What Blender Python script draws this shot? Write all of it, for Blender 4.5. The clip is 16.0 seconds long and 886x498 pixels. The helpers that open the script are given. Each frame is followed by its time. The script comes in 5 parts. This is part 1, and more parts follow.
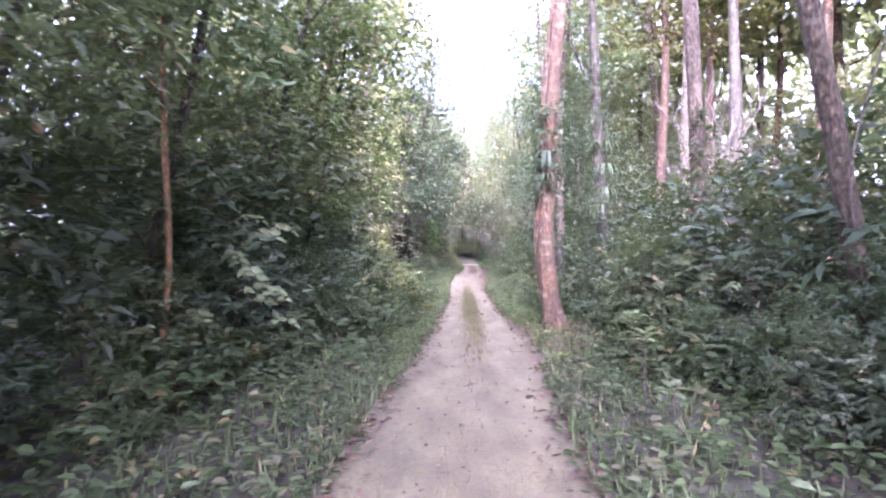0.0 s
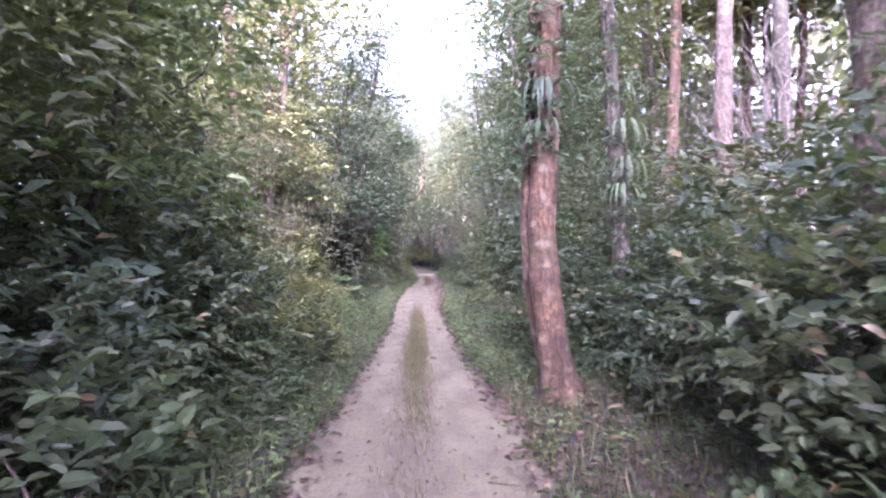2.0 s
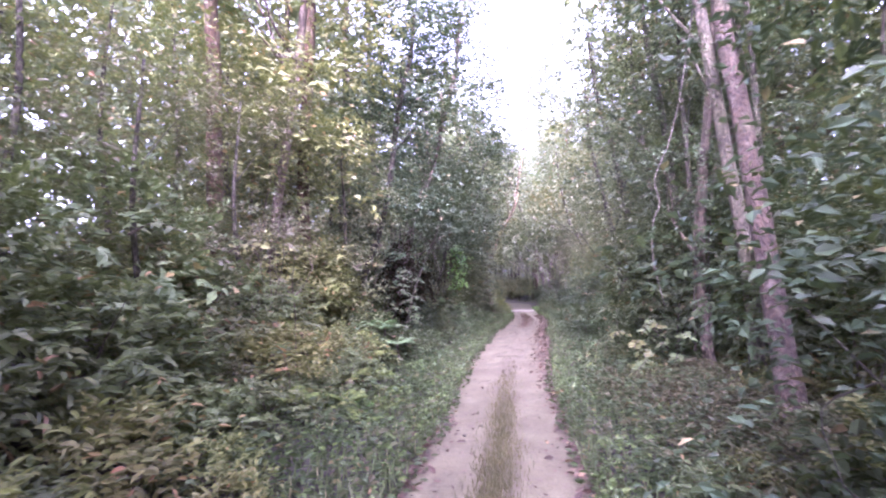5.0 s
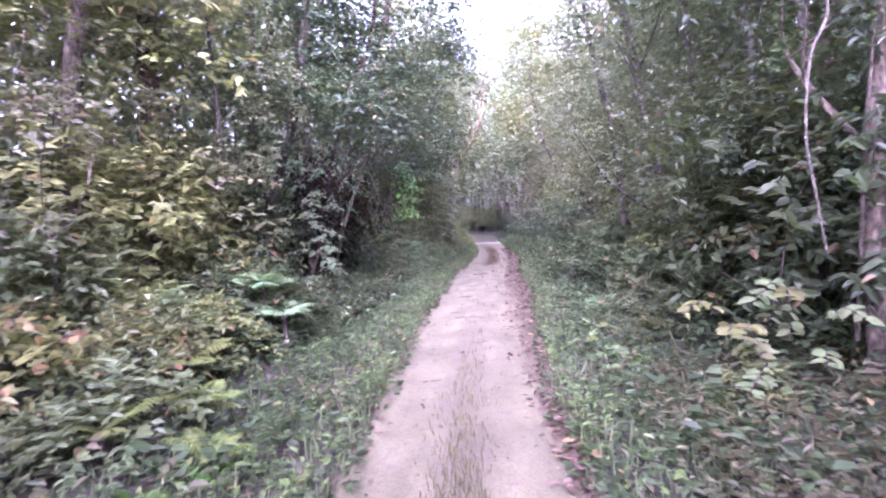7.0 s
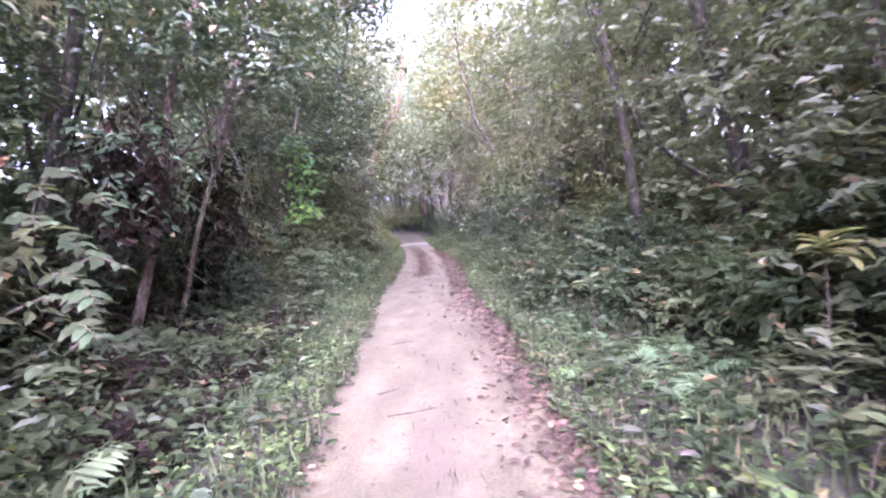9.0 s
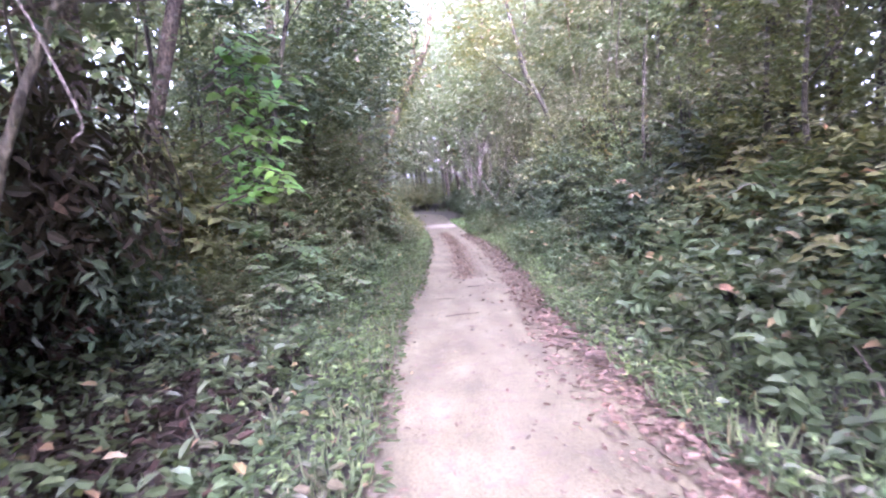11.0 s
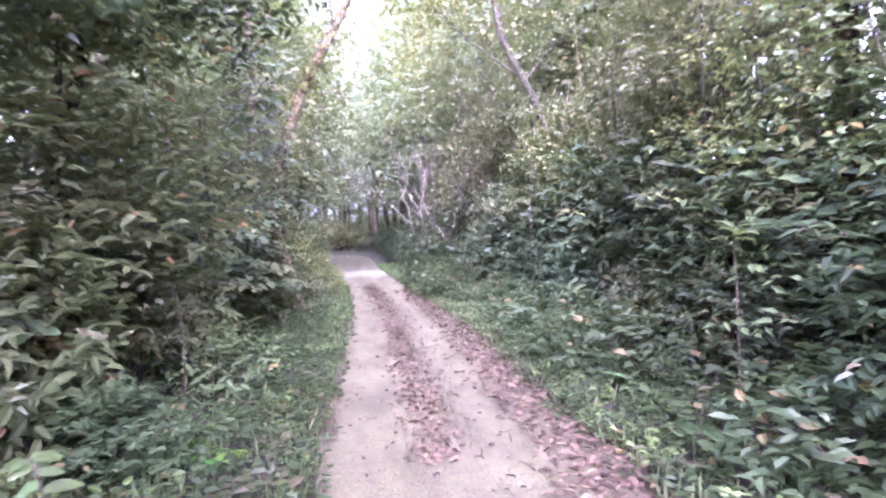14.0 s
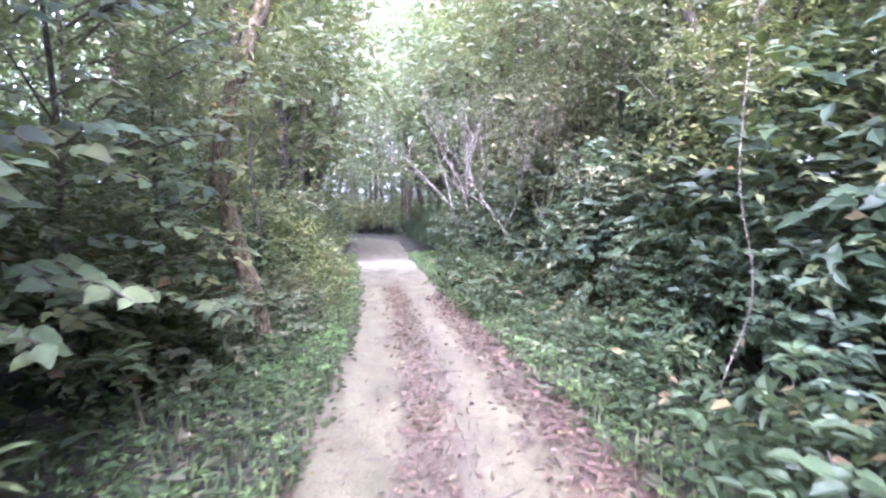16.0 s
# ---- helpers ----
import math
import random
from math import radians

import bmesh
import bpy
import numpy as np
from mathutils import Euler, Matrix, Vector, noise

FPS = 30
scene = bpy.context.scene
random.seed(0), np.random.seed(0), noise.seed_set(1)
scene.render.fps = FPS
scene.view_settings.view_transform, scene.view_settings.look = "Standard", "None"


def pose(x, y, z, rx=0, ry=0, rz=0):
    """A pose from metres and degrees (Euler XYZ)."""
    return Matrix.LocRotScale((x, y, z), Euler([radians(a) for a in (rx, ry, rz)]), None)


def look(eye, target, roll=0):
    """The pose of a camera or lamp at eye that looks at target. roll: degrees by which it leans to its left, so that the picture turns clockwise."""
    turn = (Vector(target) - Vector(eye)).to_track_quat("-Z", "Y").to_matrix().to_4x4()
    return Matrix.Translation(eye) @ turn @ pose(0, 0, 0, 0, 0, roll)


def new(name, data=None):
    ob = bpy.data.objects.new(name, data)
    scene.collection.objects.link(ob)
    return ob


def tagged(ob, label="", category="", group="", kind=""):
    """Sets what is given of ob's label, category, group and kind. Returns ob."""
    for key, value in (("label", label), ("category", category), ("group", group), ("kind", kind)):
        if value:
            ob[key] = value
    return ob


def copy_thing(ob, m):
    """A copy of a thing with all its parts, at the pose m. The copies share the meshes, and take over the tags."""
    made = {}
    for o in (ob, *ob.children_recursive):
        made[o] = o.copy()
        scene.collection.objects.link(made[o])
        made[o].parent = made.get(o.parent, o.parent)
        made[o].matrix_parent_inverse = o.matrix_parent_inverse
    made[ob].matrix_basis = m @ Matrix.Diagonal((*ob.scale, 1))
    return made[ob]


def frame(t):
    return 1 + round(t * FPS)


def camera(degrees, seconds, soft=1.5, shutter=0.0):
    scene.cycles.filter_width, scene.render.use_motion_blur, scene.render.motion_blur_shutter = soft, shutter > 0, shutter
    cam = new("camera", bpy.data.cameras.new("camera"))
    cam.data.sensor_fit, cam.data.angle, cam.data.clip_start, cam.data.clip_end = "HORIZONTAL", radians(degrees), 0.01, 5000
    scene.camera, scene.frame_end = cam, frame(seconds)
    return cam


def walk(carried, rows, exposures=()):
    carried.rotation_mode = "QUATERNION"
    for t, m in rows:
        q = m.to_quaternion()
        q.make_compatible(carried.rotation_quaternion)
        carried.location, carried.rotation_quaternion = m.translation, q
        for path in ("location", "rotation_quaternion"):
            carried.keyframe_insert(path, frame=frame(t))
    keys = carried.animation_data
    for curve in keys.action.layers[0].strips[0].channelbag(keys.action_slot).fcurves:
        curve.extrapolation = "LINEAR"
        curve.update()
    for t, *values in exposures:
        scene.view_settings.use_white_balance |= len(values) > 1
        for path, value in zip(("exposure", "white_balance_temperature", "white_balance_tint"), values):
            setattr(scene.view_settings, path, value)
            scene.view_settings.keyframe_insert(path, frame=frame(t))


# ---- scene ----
cam = camera(72.7, 16.0, soft=2.1, shutter=0.25)
PATH = [
    (0.0, 0.000, 0.000, 1.900, 90.00, 0.00, 0.00),
    (0.5, 0.168, 1.484, 1.897, 88.30, 2.30, -1.70),
    (1.0, 0.308, 3.024, 1.892, 88.50, 3.80, -2.60),
    (1.5, 0.420, 4.480, 1.894, 90.20, 3.80, -7.00),
    (2.0, 0.532, 6.076, 1.894, 90.80, 0.60, -4.00),
    (2.5, 0.672, 7.532, 1.892, 90.80, -0.70, 0.00),
    (3.0, 0.868, 9.156, 1.889, 93.50, 1.10, 0.70),
    (5.5, 1.008, 16.268, 1.886, 94.10, 0.90, 5.70),
    (6.0, 1.008, 17.752, 1.886, 91.40, 0.70, 3.60),
    (6.5, 1.036, 19.124, 1.883, 88.80, -0.80, 3.00),
    (7.0, 1.092, 20.636, 1.883, 87.50, 1.70, 1.90),
    (7.5, 1.120, 22.036, 1.883, 88.90, 3.30, 1.40),
    (8.0, 1.148, 23.548, 1.883, 89.70, 4.00, 0.40),
    (8.5, 1.092, 24.976, 1.883, 88.90, 4.40, -5.40),
    (9.0, 0.980, 26.544, 1.880, 87.00, 4.30, -5.70),
    (9.5, 0.896, 27.944, 1.880, 84.20, 5.30, -5.00),
    (12.0, 0.850, 35.400, 1.900, 86.30, 3.20, -3.30),
    (12.5, 0.930, 36.710, 1.900, 87.20, 4.60, -4.50),
    (13.0, 1.008, 38.183, 1.900, 89.60, 4.30, -6.20),
    (13.5, 1.109, 39.630, 1.900, 91.60, 4.30, -6.90),
    (14.0, 1.356, 41.217, 1.900, 88.50, 2.80, -11.00),
    (14.5, 1.557, 42.658, 1.900, 83.80, 5.90, -10.60),
    (15.0, 1.802, 44.208, 1.900, 83.20, 6.20, -12.30),
    (15.5, 1.929, 45.666, 1.900, 83.80, 6.00, -8.20),
    (16.0, 2.073, 47.210, 1.900, 87.10, 0.90, -7.70),
]
walk(cam, [(t, pose(x, y, z, rx, ry, rz)) for t, x, y, z, rx, ry, rz in PATH], [(0, 4.15, 5200, 52), (1, 3.85, 5200, 54), (3, 3.75, 5200, 59), (5.5, 3.8, 5200, 63), (7.5, 4.05, 5050, 63), (9.5, 4.1, 5250, 57), (12.5, 4.45, 5000, 51), (14, 4.55, 5100, 54), (16, 4.65, 5000, 40)])

# ---- world and light ----
world = bpy.data.worlds.new("world")
scene.world = world
world.use_nodes = True
wn = world.node_tree.nodes
sky = wn.new("ShaderNodeTexSky")
sky.sky_type = "NISHITA"
sky.sun_disc = False
sky.sun_elevation = radians(30)
sky.sun_rotation = radians(186)
sky.altitude = 100
sky.air_density = 1.0
sky.dust_density = 8.0
sky.ozone_density = 1.0
wn["Background"].inputs["Strength"].default_value = 0.15
haze = wn.new("ShaderNodeHueSaturation")
haze.inputs["Saturation"].default_value = 0.4
haze.inputs["Value"].default_value = 1.15
world.node_tree.links.new(sky.outputs[0], haze.inputs["Color"])
world.node_tree.links.new(haze.outputs[0], wn["Background"].inputs["Color"])

sun_data = bpy.data.lights.new("sun", "SUN")
sun_data.energy = 1.4
sun_data.angle = radians(50)
sun_data.color = (1.0, 0.95, 0.88)
sun = new("sun", sun_data)
sun.matrix_world = look((-5, -50, 29), (0, 0, 0))

# ---- materials ----


def nodes_of(name):
    m = bpy.data.materials.new(name)
    m.use_nodes = True
    return m, m.node_tree.nodes, m.node_tree.links, m.node_tree.nodes["Principled BSDF"]


def ramp_node(n, stops):
    r = n.new("ShaderNodeValToRGB")
    while len(r.color_ramp.elements) < len(stops):
        r.color_ramp.elements.new(0.5)
    for e, (p, c) in zip(r.color_ramp.elements, stops):
        e.position, e.color = p, (*c, 1)
    return r


def noise_node(n, l, scale, detail=4, vector=None):
    t = n.new("ShaderNodeTexNoise")
    t.inputs["Scale"].default_value = scale
    t.inputs["Detail"].default_value = detail
    if vector is not None:
        l.new(vector, t.inputs["Vector"])
    return t


def mix_node(n, l, fac, a, b, mode="MIX"):
    m = n.new("ShaderNodeMix")
    m.data_type, m.blend_type = "RGBA", mode
    for socket, v in ((m.inputs[0], fac), (m.inputs[6], a), (m.inputs[7], b)):
        if isinstance(v, (float, int)):
            socket.default_value = v
        elif isinstance(v, tuple):
            socket.default_value = (*v, 1)
        else:
            l.new(v, socket)
    return m.outputs[2]


def math_node(n, l, op, a, b=0.0, c=None):
    m = n.new("ShaderNodeMath")
    m.operation = op
    for socket, v in zip(m.inputs, (a, b, c)):
        if v is None:
            continue
        if isinstance(v, (float, int)):
            socket.default_value = v
        else:
            l.new(v, socket)
    return m.outputs[0]


def bump_node(n, l, height, strength, distance, bsdf):
    b = n.new("ShaderNodeBump")
    b.inputs["Strength"].default_value = strength
    b.inputs["Distance"].default_value = distance
    l.new(height, b.inputs["Height"])
    l.new(b.outputs[0], bsdf.inputs["Normal"])


def leaf_material(name, stops, rough=0.5, through_light=0.3, tint=(0.16, 0.24, 0.04), gloss=0.32):
    """Leaves: each takes its own green from the ramp, whole plants differ a little, and light passes through."""
    m, n, l, p = nodes_of(name)
    geo = n.new("ShaderNodeNewGeometry")
    info = n.new("ShaderNodeObjectInfo")
    ramp = ramp_node(n, stops)
    own = geo.outputs["Random Per Island"]
    odd = math_node(n, l, "MULTIPLY", math_node(n, l, "GREATER_THAN", own, 0.972), own)
    l.new(math_node(n, l, "MAXIMUM", math_node(n, l, "MULTIPLY_ADD", own, 0.62, 0.14), odd), ramp.inputs[0])
    clump = noise_node(n, l, 1.5, 2, geo.outputs["Position"])
    patch = noise_node(n, l, 0.45, 2, geo.outputs["Position"])
    fac = math_node(n, l, "MULTIPLY_ADD", patch.outputs[0], 0.8, -0.1)
    col = mix_node(n, l, fac, ramp.outputs[0], tint, "SOFT_LIGHT")
    hsv = n.new("ShaderNodeHueSaturation")
    l.new(col, hsv.inputs["Color"])
    l.new(math_node(n, l, "MULTIPLY_ADD", info.outputs["Random"], 0.05, 0.475), hsv.inputs["Hue"])
    shade = math_node(n, l, "MULTIPLY_ADD", info.outputs["Random"], 0.5, 0.75)
    l.new(math_node(n, l, "MULTIPLY", shade, math_node(n, l, "MULTIPLY_ADD", clump.outputs[0], 1.1, 0.45)), hsv.inputs["Value"])
    hsv.inputs["Saturation"].default_value = 1.0
    vein = noise_node(n, l, 60, 3, geo.outputs["Position"])
    blotch = noise_node(n, l, 17, 3, geo.outputs["Position"])
    mottle = ramp_node(n, [(0.3, (0.6, 0.6, 0.56)), (0.5, (0.98, 0.98, 0.96)), (0.7, (1.3, 1.28, 1.2))])
    l.new(blotch.outputs[0], mottle.inputs[0])
    l.new(mix_node(n, l, 1.0, hsv.outputs[0], mottle.outputs[0], "MULTIPLY"), p.inputs["Base Color"])
    l.new(math_node(n, l, "MULTIPLY_ADD", vein.outputs[0], 0.3, rough - 0.15), p.inputs["Roughness"])
    p.inputs["Specular IOR Level"].default_value = gloss
    tr = n.new("ShaderNodeBsdfTranslucent")
    warm = mix_node(n, l, 0.4, hsv.outputs[0], (0.30, 0.38, 0.06))
    l.new(warm, tr.inputs["Color"])
    mix = n.new("ShaderNodeMixShader")
    mix.inputs[0].default_value = through_light
    l.new(p.outputs[0], mix.inputs[1])
    l.new(tr.outputs[0], mix.inputs[2])
    l.new(mix.outputs[0], n["Material Output"].inputs["Surface"])
    return m


LEAF_DARK = leaf_material("dark_green_leaves", [(0.0, (0.044, 0.066, 0.038)), (0.45, (0.080, 0.108, 0.062)), (0.8, (0.124, 0.152, 0.088)), (0.94, (0.18, 0.19, 0.11)), (0.985, (0.25, 0.19, 0.12))])
LEAF_MID = leaf_material("mid_green_leaves", [(0.0, (0.070, 0.088, 0.048)), (0.5, (0.125, 0.146, 0.078)), (0.85, (0.190, 0.205, 0.110)), (0.95, (0.27, 0.23, 0.13)), (0.985, (0.28, 0.17, 0.10))])
LEAF_OLIVE = leaf_material("olive_leaves", [(0.0, (0.092, 0.092, 0.040)), (0.5, (0.165, 0.160, 0.066)), (0.8, (0.235, 0.220, 0.092)), (0.92, (0.30, 0.24, 0.13)), (0.975, (0.30, 0.17, 0.10))])
# Half-tone copy of LEAF_DARK: thicket shade is put into the leaf colour.
LEAF_SHADED = leaf_material("shaded_green_leaves", [(0.0, (0.022, 0.036, 0.022)), (0.45, (0.044, 0.064, 0.040)), (0.8, (0.076, 0.098, 0.060)), (0.95, (0.14, 0.14, 0.085)), (0.99, (0.2, 0.14, 0.09))], 0.5, 0.22)
LEAF_BRIGHT = leaf_material("bright_green_leaves", [(0.0, (0.06, 0.145, 0.03)), (0.5, (0.115, 0.235, 0.045)), (0.9, (0.21, 0.32, 0.07))], 0.45, 0.4)
LEAF_FRESH = leaf_material("fresh_seedling_leaves", [(0.0, (0.075, 0.12, 0.05)), (0.5, (0.13, 0.18, 0.075)), (0.9, (0.2, 0.24, 0.10))], 0.5, 0.35)
LEAF_GOLD = leaf_material("yellowing_fern_fronds", [(0.0, (0.085, 0.105, 0.03)), (0.5, (0.13, 0.15, 0.045)), (0.9, (0.19, 0.195, 0.065))], 0.6, 0.35)
LEAF_TAN = leaf_material("withered_tan_leaves", [(0.0, (0.09, 0.06, 0.032)), (0.5, (0.17, 0.12, 0.065)), (0.9, (0.26, 0.19, 0.11))], 0.65, 0.3, (0.3, 0.2, 0.1))
LEAF_STRAW = leaf_material("yellowed_broad_leaves", [(0.0, (0.08, 0.086, 0.032)), (0.5, (0.128, 0.125, 0.048)), (0.9, (0.20, 0.175, 0.072))], 0.55, 0.35)
LEAF_FERN = leaf_material("pale_fern_fronds", [(0.0, (0.09, 0.14, 0.075)), (0.5, (0.14, 0.20, 0.11)), (0.9, (0.19, 0.25, 0.13))], 0.6, 0.35)
# Pale canopy green; its paleness also stands in for haze.
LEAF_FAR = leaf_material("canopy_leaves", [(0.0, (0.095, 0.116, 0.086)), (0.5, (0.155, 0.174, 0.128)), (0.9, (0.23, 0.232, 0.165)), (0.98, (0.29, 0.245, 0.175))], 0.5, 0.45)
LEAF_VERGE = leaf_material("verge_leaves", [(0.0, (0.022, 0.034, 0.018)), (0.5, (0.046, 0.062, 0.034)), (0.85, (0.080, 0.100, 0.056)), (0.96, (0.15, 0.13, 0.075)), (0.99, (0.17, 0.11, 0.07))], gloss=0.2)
LEAF_VINE = leaf_material("vine_leaves", [(0.0, (0.07, 0.072, 0.052)), (0.35, (0.105, 0.11, 0.075)), (0.6, (0.14, 0.122, 0.088)), (0.85, (0.185, 0.152, 0.112)), (0.98, (0.23, 0.195, 0.145))], 0.55, 0.35)
LEAF_DEAD = leaf_material("dead_leaves", [(0.0, (0.036, 0.025, 0.019)), (0.35, (0.078, 0.053, 0.040)), (0.7, (0.145, 0.104, 0.078)), (0.93, (0.22, 0.172, 0.132)), (1.0, (0.25, 0.19, 0.10))], 0.62, 0.12, (0.3, 0.2, 0.16))
GRASS_LOW = leaf_material("trodden_grass", [(0.0, (0.048, 0.044, 0.020)), (0.5, (0.084, 0.076, 0.037)), (0.85, (0.13, 0.112, 0.058)), (0.97, (0.18, 0.145, 0.085))], 0.6, 0.2)
# Lit copy of the canopy leaves: sunlight is put into the colour.
LEAF_SUNLIT = leaf_material("sunlit_canopy_leaves", [(0.0, (0.13, 0.13, 0.085)), (0.5, (0.20, 0.195, 0.125)), (0.9, (0.28, 0.265, 0.17))], 0.5, 0.45)
GRASS = leaf_material("grass_blades", [(0.0, (0.05, 0.066, 0.036)), (0.5, (0.085, 0.103, 0.056)), (0.85, (0.14, 0.15, 0.085)), (0.97, (0.27, 0.23, 0.15))], 0.55, 0.3)


def bark_material(name, dark, mid, pale, patches=0.35, scale=1.0):
    """Flaking bark: fine furrows, pale flakes, lichen blots and a little moss."""
    m, n, l, p = nodes_of(name)
    tc = n.new("ShaderNodeTexCoord")
    mp = n.new("ShaderNodeMapping")
    mp.inputs["Scale"].default_value = (9 * scale, 9 * scale, 4.5 * scale)
    l.new(tc.outputs["Object"], mp.inputs[0])
    fibres = noise_node(n, l, 3.0, 8, mp.outputs[0])
    fibres.inputs["Distortion"].default_value = 0.25
    base = ramp_node(n, [(0.34, dark), (0.5, mid), (0.7, pale)])
    l.new(fibres.outputs[0], base.inputs[0])
    flake = n.new("ShaderNodeTexVoronoi")
    flake.inputs["Scale"].default_value = 1.6
    l.new(mp.outputs[0], flake.inputs["Vector"])
    chip = ramp_node(n, [(0.12, (1.35, 1.3, 1.25)), (0.3, (1.0, 1.0, 1.0)), (0.6, (0.72, 0.7, 0.68))])
    l.new(flake.outputs["Distance"], chip.inputs[0])
    col = mix_node(n, l, 1.0, base.outputs[0], chip.outputs[0], "MULTIPLY")
    stain = noise_node(n, l, 1.7 * scale, 4, tc.outputs["Object"])
    tone = ramp_node(n, [(0.35, (0.62, 0.6, 0.6)), (0.62, (1.2, 1.18, 1.15))])
    l.new(stain.outputs[0], tone.inputs[0])
    col = mix_node(n, l, 1.0, col, tone.outputs[0], "MULTIPLY")
    blot = noise_node(n, l, 6.5 * scale, 5, tc.outputs["Object"])
    mask = ramp_node(n, [(0.56, (0, 0, 0)), (0.66, (1, 1, 1))])
    l.new(blot.outputs[0], mask.inputs[0])
    col = mix_node(n, l, math_node(n, l, "MULTIPLY", mask.outputs[0], patches), col, (0.22, 0.2, 0.16))
    moss = noise_node(n, l, 1.1 * scale, 4, tc.outputs["Object"])
    mm = ramp_node(n, [(0.52, (0, 0, 0)), (0.7, (1, 1, 1))])
    l.new(moss.outputs[0], mm.inputs[0])
    col = mix_node(n, l, math_node(n, l, "MULTIPLY", mm.outputs[0], 0.35), col, (0.10, 0.105, 0.05))
    l.new(col, p.inputs["Base Color"])
    p.inputs["Roughness"].default_value = 0.88
    relief = math_node(n, l, "SUBTRACT", fibres.outputs[0], math_node(n, l, "MULTIPLY", flake.outputs["Distance"], 0.6))
    bump_node(n, l, relief, 0.9, 0.04, p)
    return m


BARK_RED = bark_material("reddish_flaking_bark", (0.026, 0.015, 0.007), (0.068, 0.038, 0.017), (0.118, 0.070, 0.036), 0.3)
BARK_PALE = bark_material("pale_grey_bark", (0.038, 0.034, 0.022), (0.088, 0.078, 0.052), (0.155, 0.138, 0.095), 0.35)
BARK_MOTTLED = bark_material("mottled_reddish_bark", (0.018, 0.012, 0.008), (0.046, 0.030, 0.019), (0.095, 0.064, 0.042), 0.22)
BARK_ORANGE = bark_material("orange_brown_bark", (0.07, 0.04, 0.014), (0.16, 0.092, 0.034), (0.26, 0.16, 0.065), 0.2)
BARK_OCHRE = bark_material("pale_ochre_bark", (0.09, 0.07, 0.038), (0.185, 0.148, 0.082), (0.30, 0.25, 0.15), 0.4)
BARK_BROWN = bark_material("brown_bark", (0.04, 0.03, 0.021), (0.092, 0.07, 0.049), (0.155, 0.124, 0.09))
BARK_DARK = bark_material("dark_mossy_bark", (0.020, 0.018, 0.011), (0.046, 0.041, 0.027), (0.085, 0.076, 0.052), 0.25)
STEM = bark_material("woody_stem", (0.05, 0.039, 0.03), (0.10, 0.08, 0.058), (0.16, 0.13, 0.096), 0.15, 2.0)
VINE = bark_material("grey_vine", (0.08, 0.07, 0.057), (0.145, 0.127, 0.105), (0.21, 0.19, 0.163), 0.2, 2.0)


def soil_material():
    m, n, l, p = nodes_of("forest_soil")
    tc = n.new("ShaderNodeTexCoord")
    big = noise_node(n, l, 0.7, 5, tc.outputs["Object"])
    fine = noise_node(n, l, 14, 8, tc.outputs["Object"])
    soil = ramp_node(n, [(0.3, (0.014, 0.012, 0.007)), (0.5, (0.033, 0.028, 0.016)), (0.68, (0.068, 0.055, 0.034))])
    l.new(fine.outputs[0], soil.inputs[0])
    mask = ramp_node(n, [(0.45, (0, 0, 0)), (0.6, (1, 1, 1))])
    l.new(big.outputs[0], mask.inputs[0])
    col = mix_node(n, l, math_node(n, l, "MULTIPLY", mask.outputs[0], 0.6), soil.outputs[0], (0.035, 0.042, 0.02))
    l.new(col, p.inputs["Base Color"])
    p.inputs["Roughness"].default_value = 0.95
    bump_node(n, l, fine.outputs[0], 0.9, 0.04, p)
    return m


def sand_material():
    """Pale pinkish sand; u runs across the track, v along it in metres."""
    m, n, l, p = nodes_of("pale_sandy_track")
    tc = n.new("ShaderNodeTexCoord")
    uv = n.new("ShaderNodeSeparateXYZ")
    l.new(tc.outputs["UV"], uv.inputs[0])
    stretch = n.new("ShaderNodeMapping")
    stretch.inputs["Scale"].default_value = (1.0, 0.35, 1.0)
    l.new(tc.outputs["Object"], stretch.inputs[0])
    streak = noise_node(n, l, 2.4, 6, stretch.outputs[0])
    fine = noise_node(n, l, 38, 6, tc.outputs["Object"])
    mid = noise_node(n, l, 6, 6, tc.outputs["Object"])
    sand = ramp_node(n, [(0.28, (0.058, 0.050, 0.025)), (0.5, (0.097, 0.086, 0.044)), (0.72, (0.139, 0.124, 0.068))])
    l.new(streak.outputs[0], sand.inputs[0])
    grain = ramp_node(n, [(0.3, (0.66, 0.63, 0.6)), (0.5, (0.98, 0.98, 0.98)), (0.7, (1.16, 1.16, 1.16))])
    l.new(fine.outputs[0], grain.inputs[0])
    col = mix_node(n, l, 1.0, sand.outputs[0], grain.outputs[0], "MULTIPLY")
    # damp, trodden blotches
    blot = ramp_node(n, [(0.55, (0, 0, 0)), (0.72, (1, 1, 1))])
    l.new(mid.outputs[0], blot.inputs[0])
    col = mix_node(n, l, math_node(n, l, "MULTIPLY", blot.outputs[0], 0.75), col, (0.075, 0.054, 0.04))
    # earthy ridge between the ruts
    off = math_node(n, l, "ABSOLUTE", math_node(n, l, "SUBTRACT", uv.outputs[0], 0.49))
    wob = math_node(n, l, "MULTIPLY_ADD", mid.outputs[0], 0.16, -0.08)
    ridge = n.new("ShaderNodeMapRange")
    ridge.inputs["From Min"].default_value, ridge.inputs["From Max"].default_value = 0.13, 0.05
    l.new(math_node(n, l, "ADD", off, wob), ridge.inputs["Value"])
    long_n = noise_node(n, l, 1.3, 5, tc.outputs["Object"])
    near_r = n.new("ShaderNodeMapRange")
    near_r.inputs["From Min"].default_value, near_r.inputs["From Max"].default_value = 15.0, 7.5
    l.new(math_node(n, l, "ABSOLUTE", math_node(n, l, "SUBTRACT", uv.outputs[1], 21.5)), near_r.inputs["Value"])
    far_r = n.new("ShaderNodeMapRange")
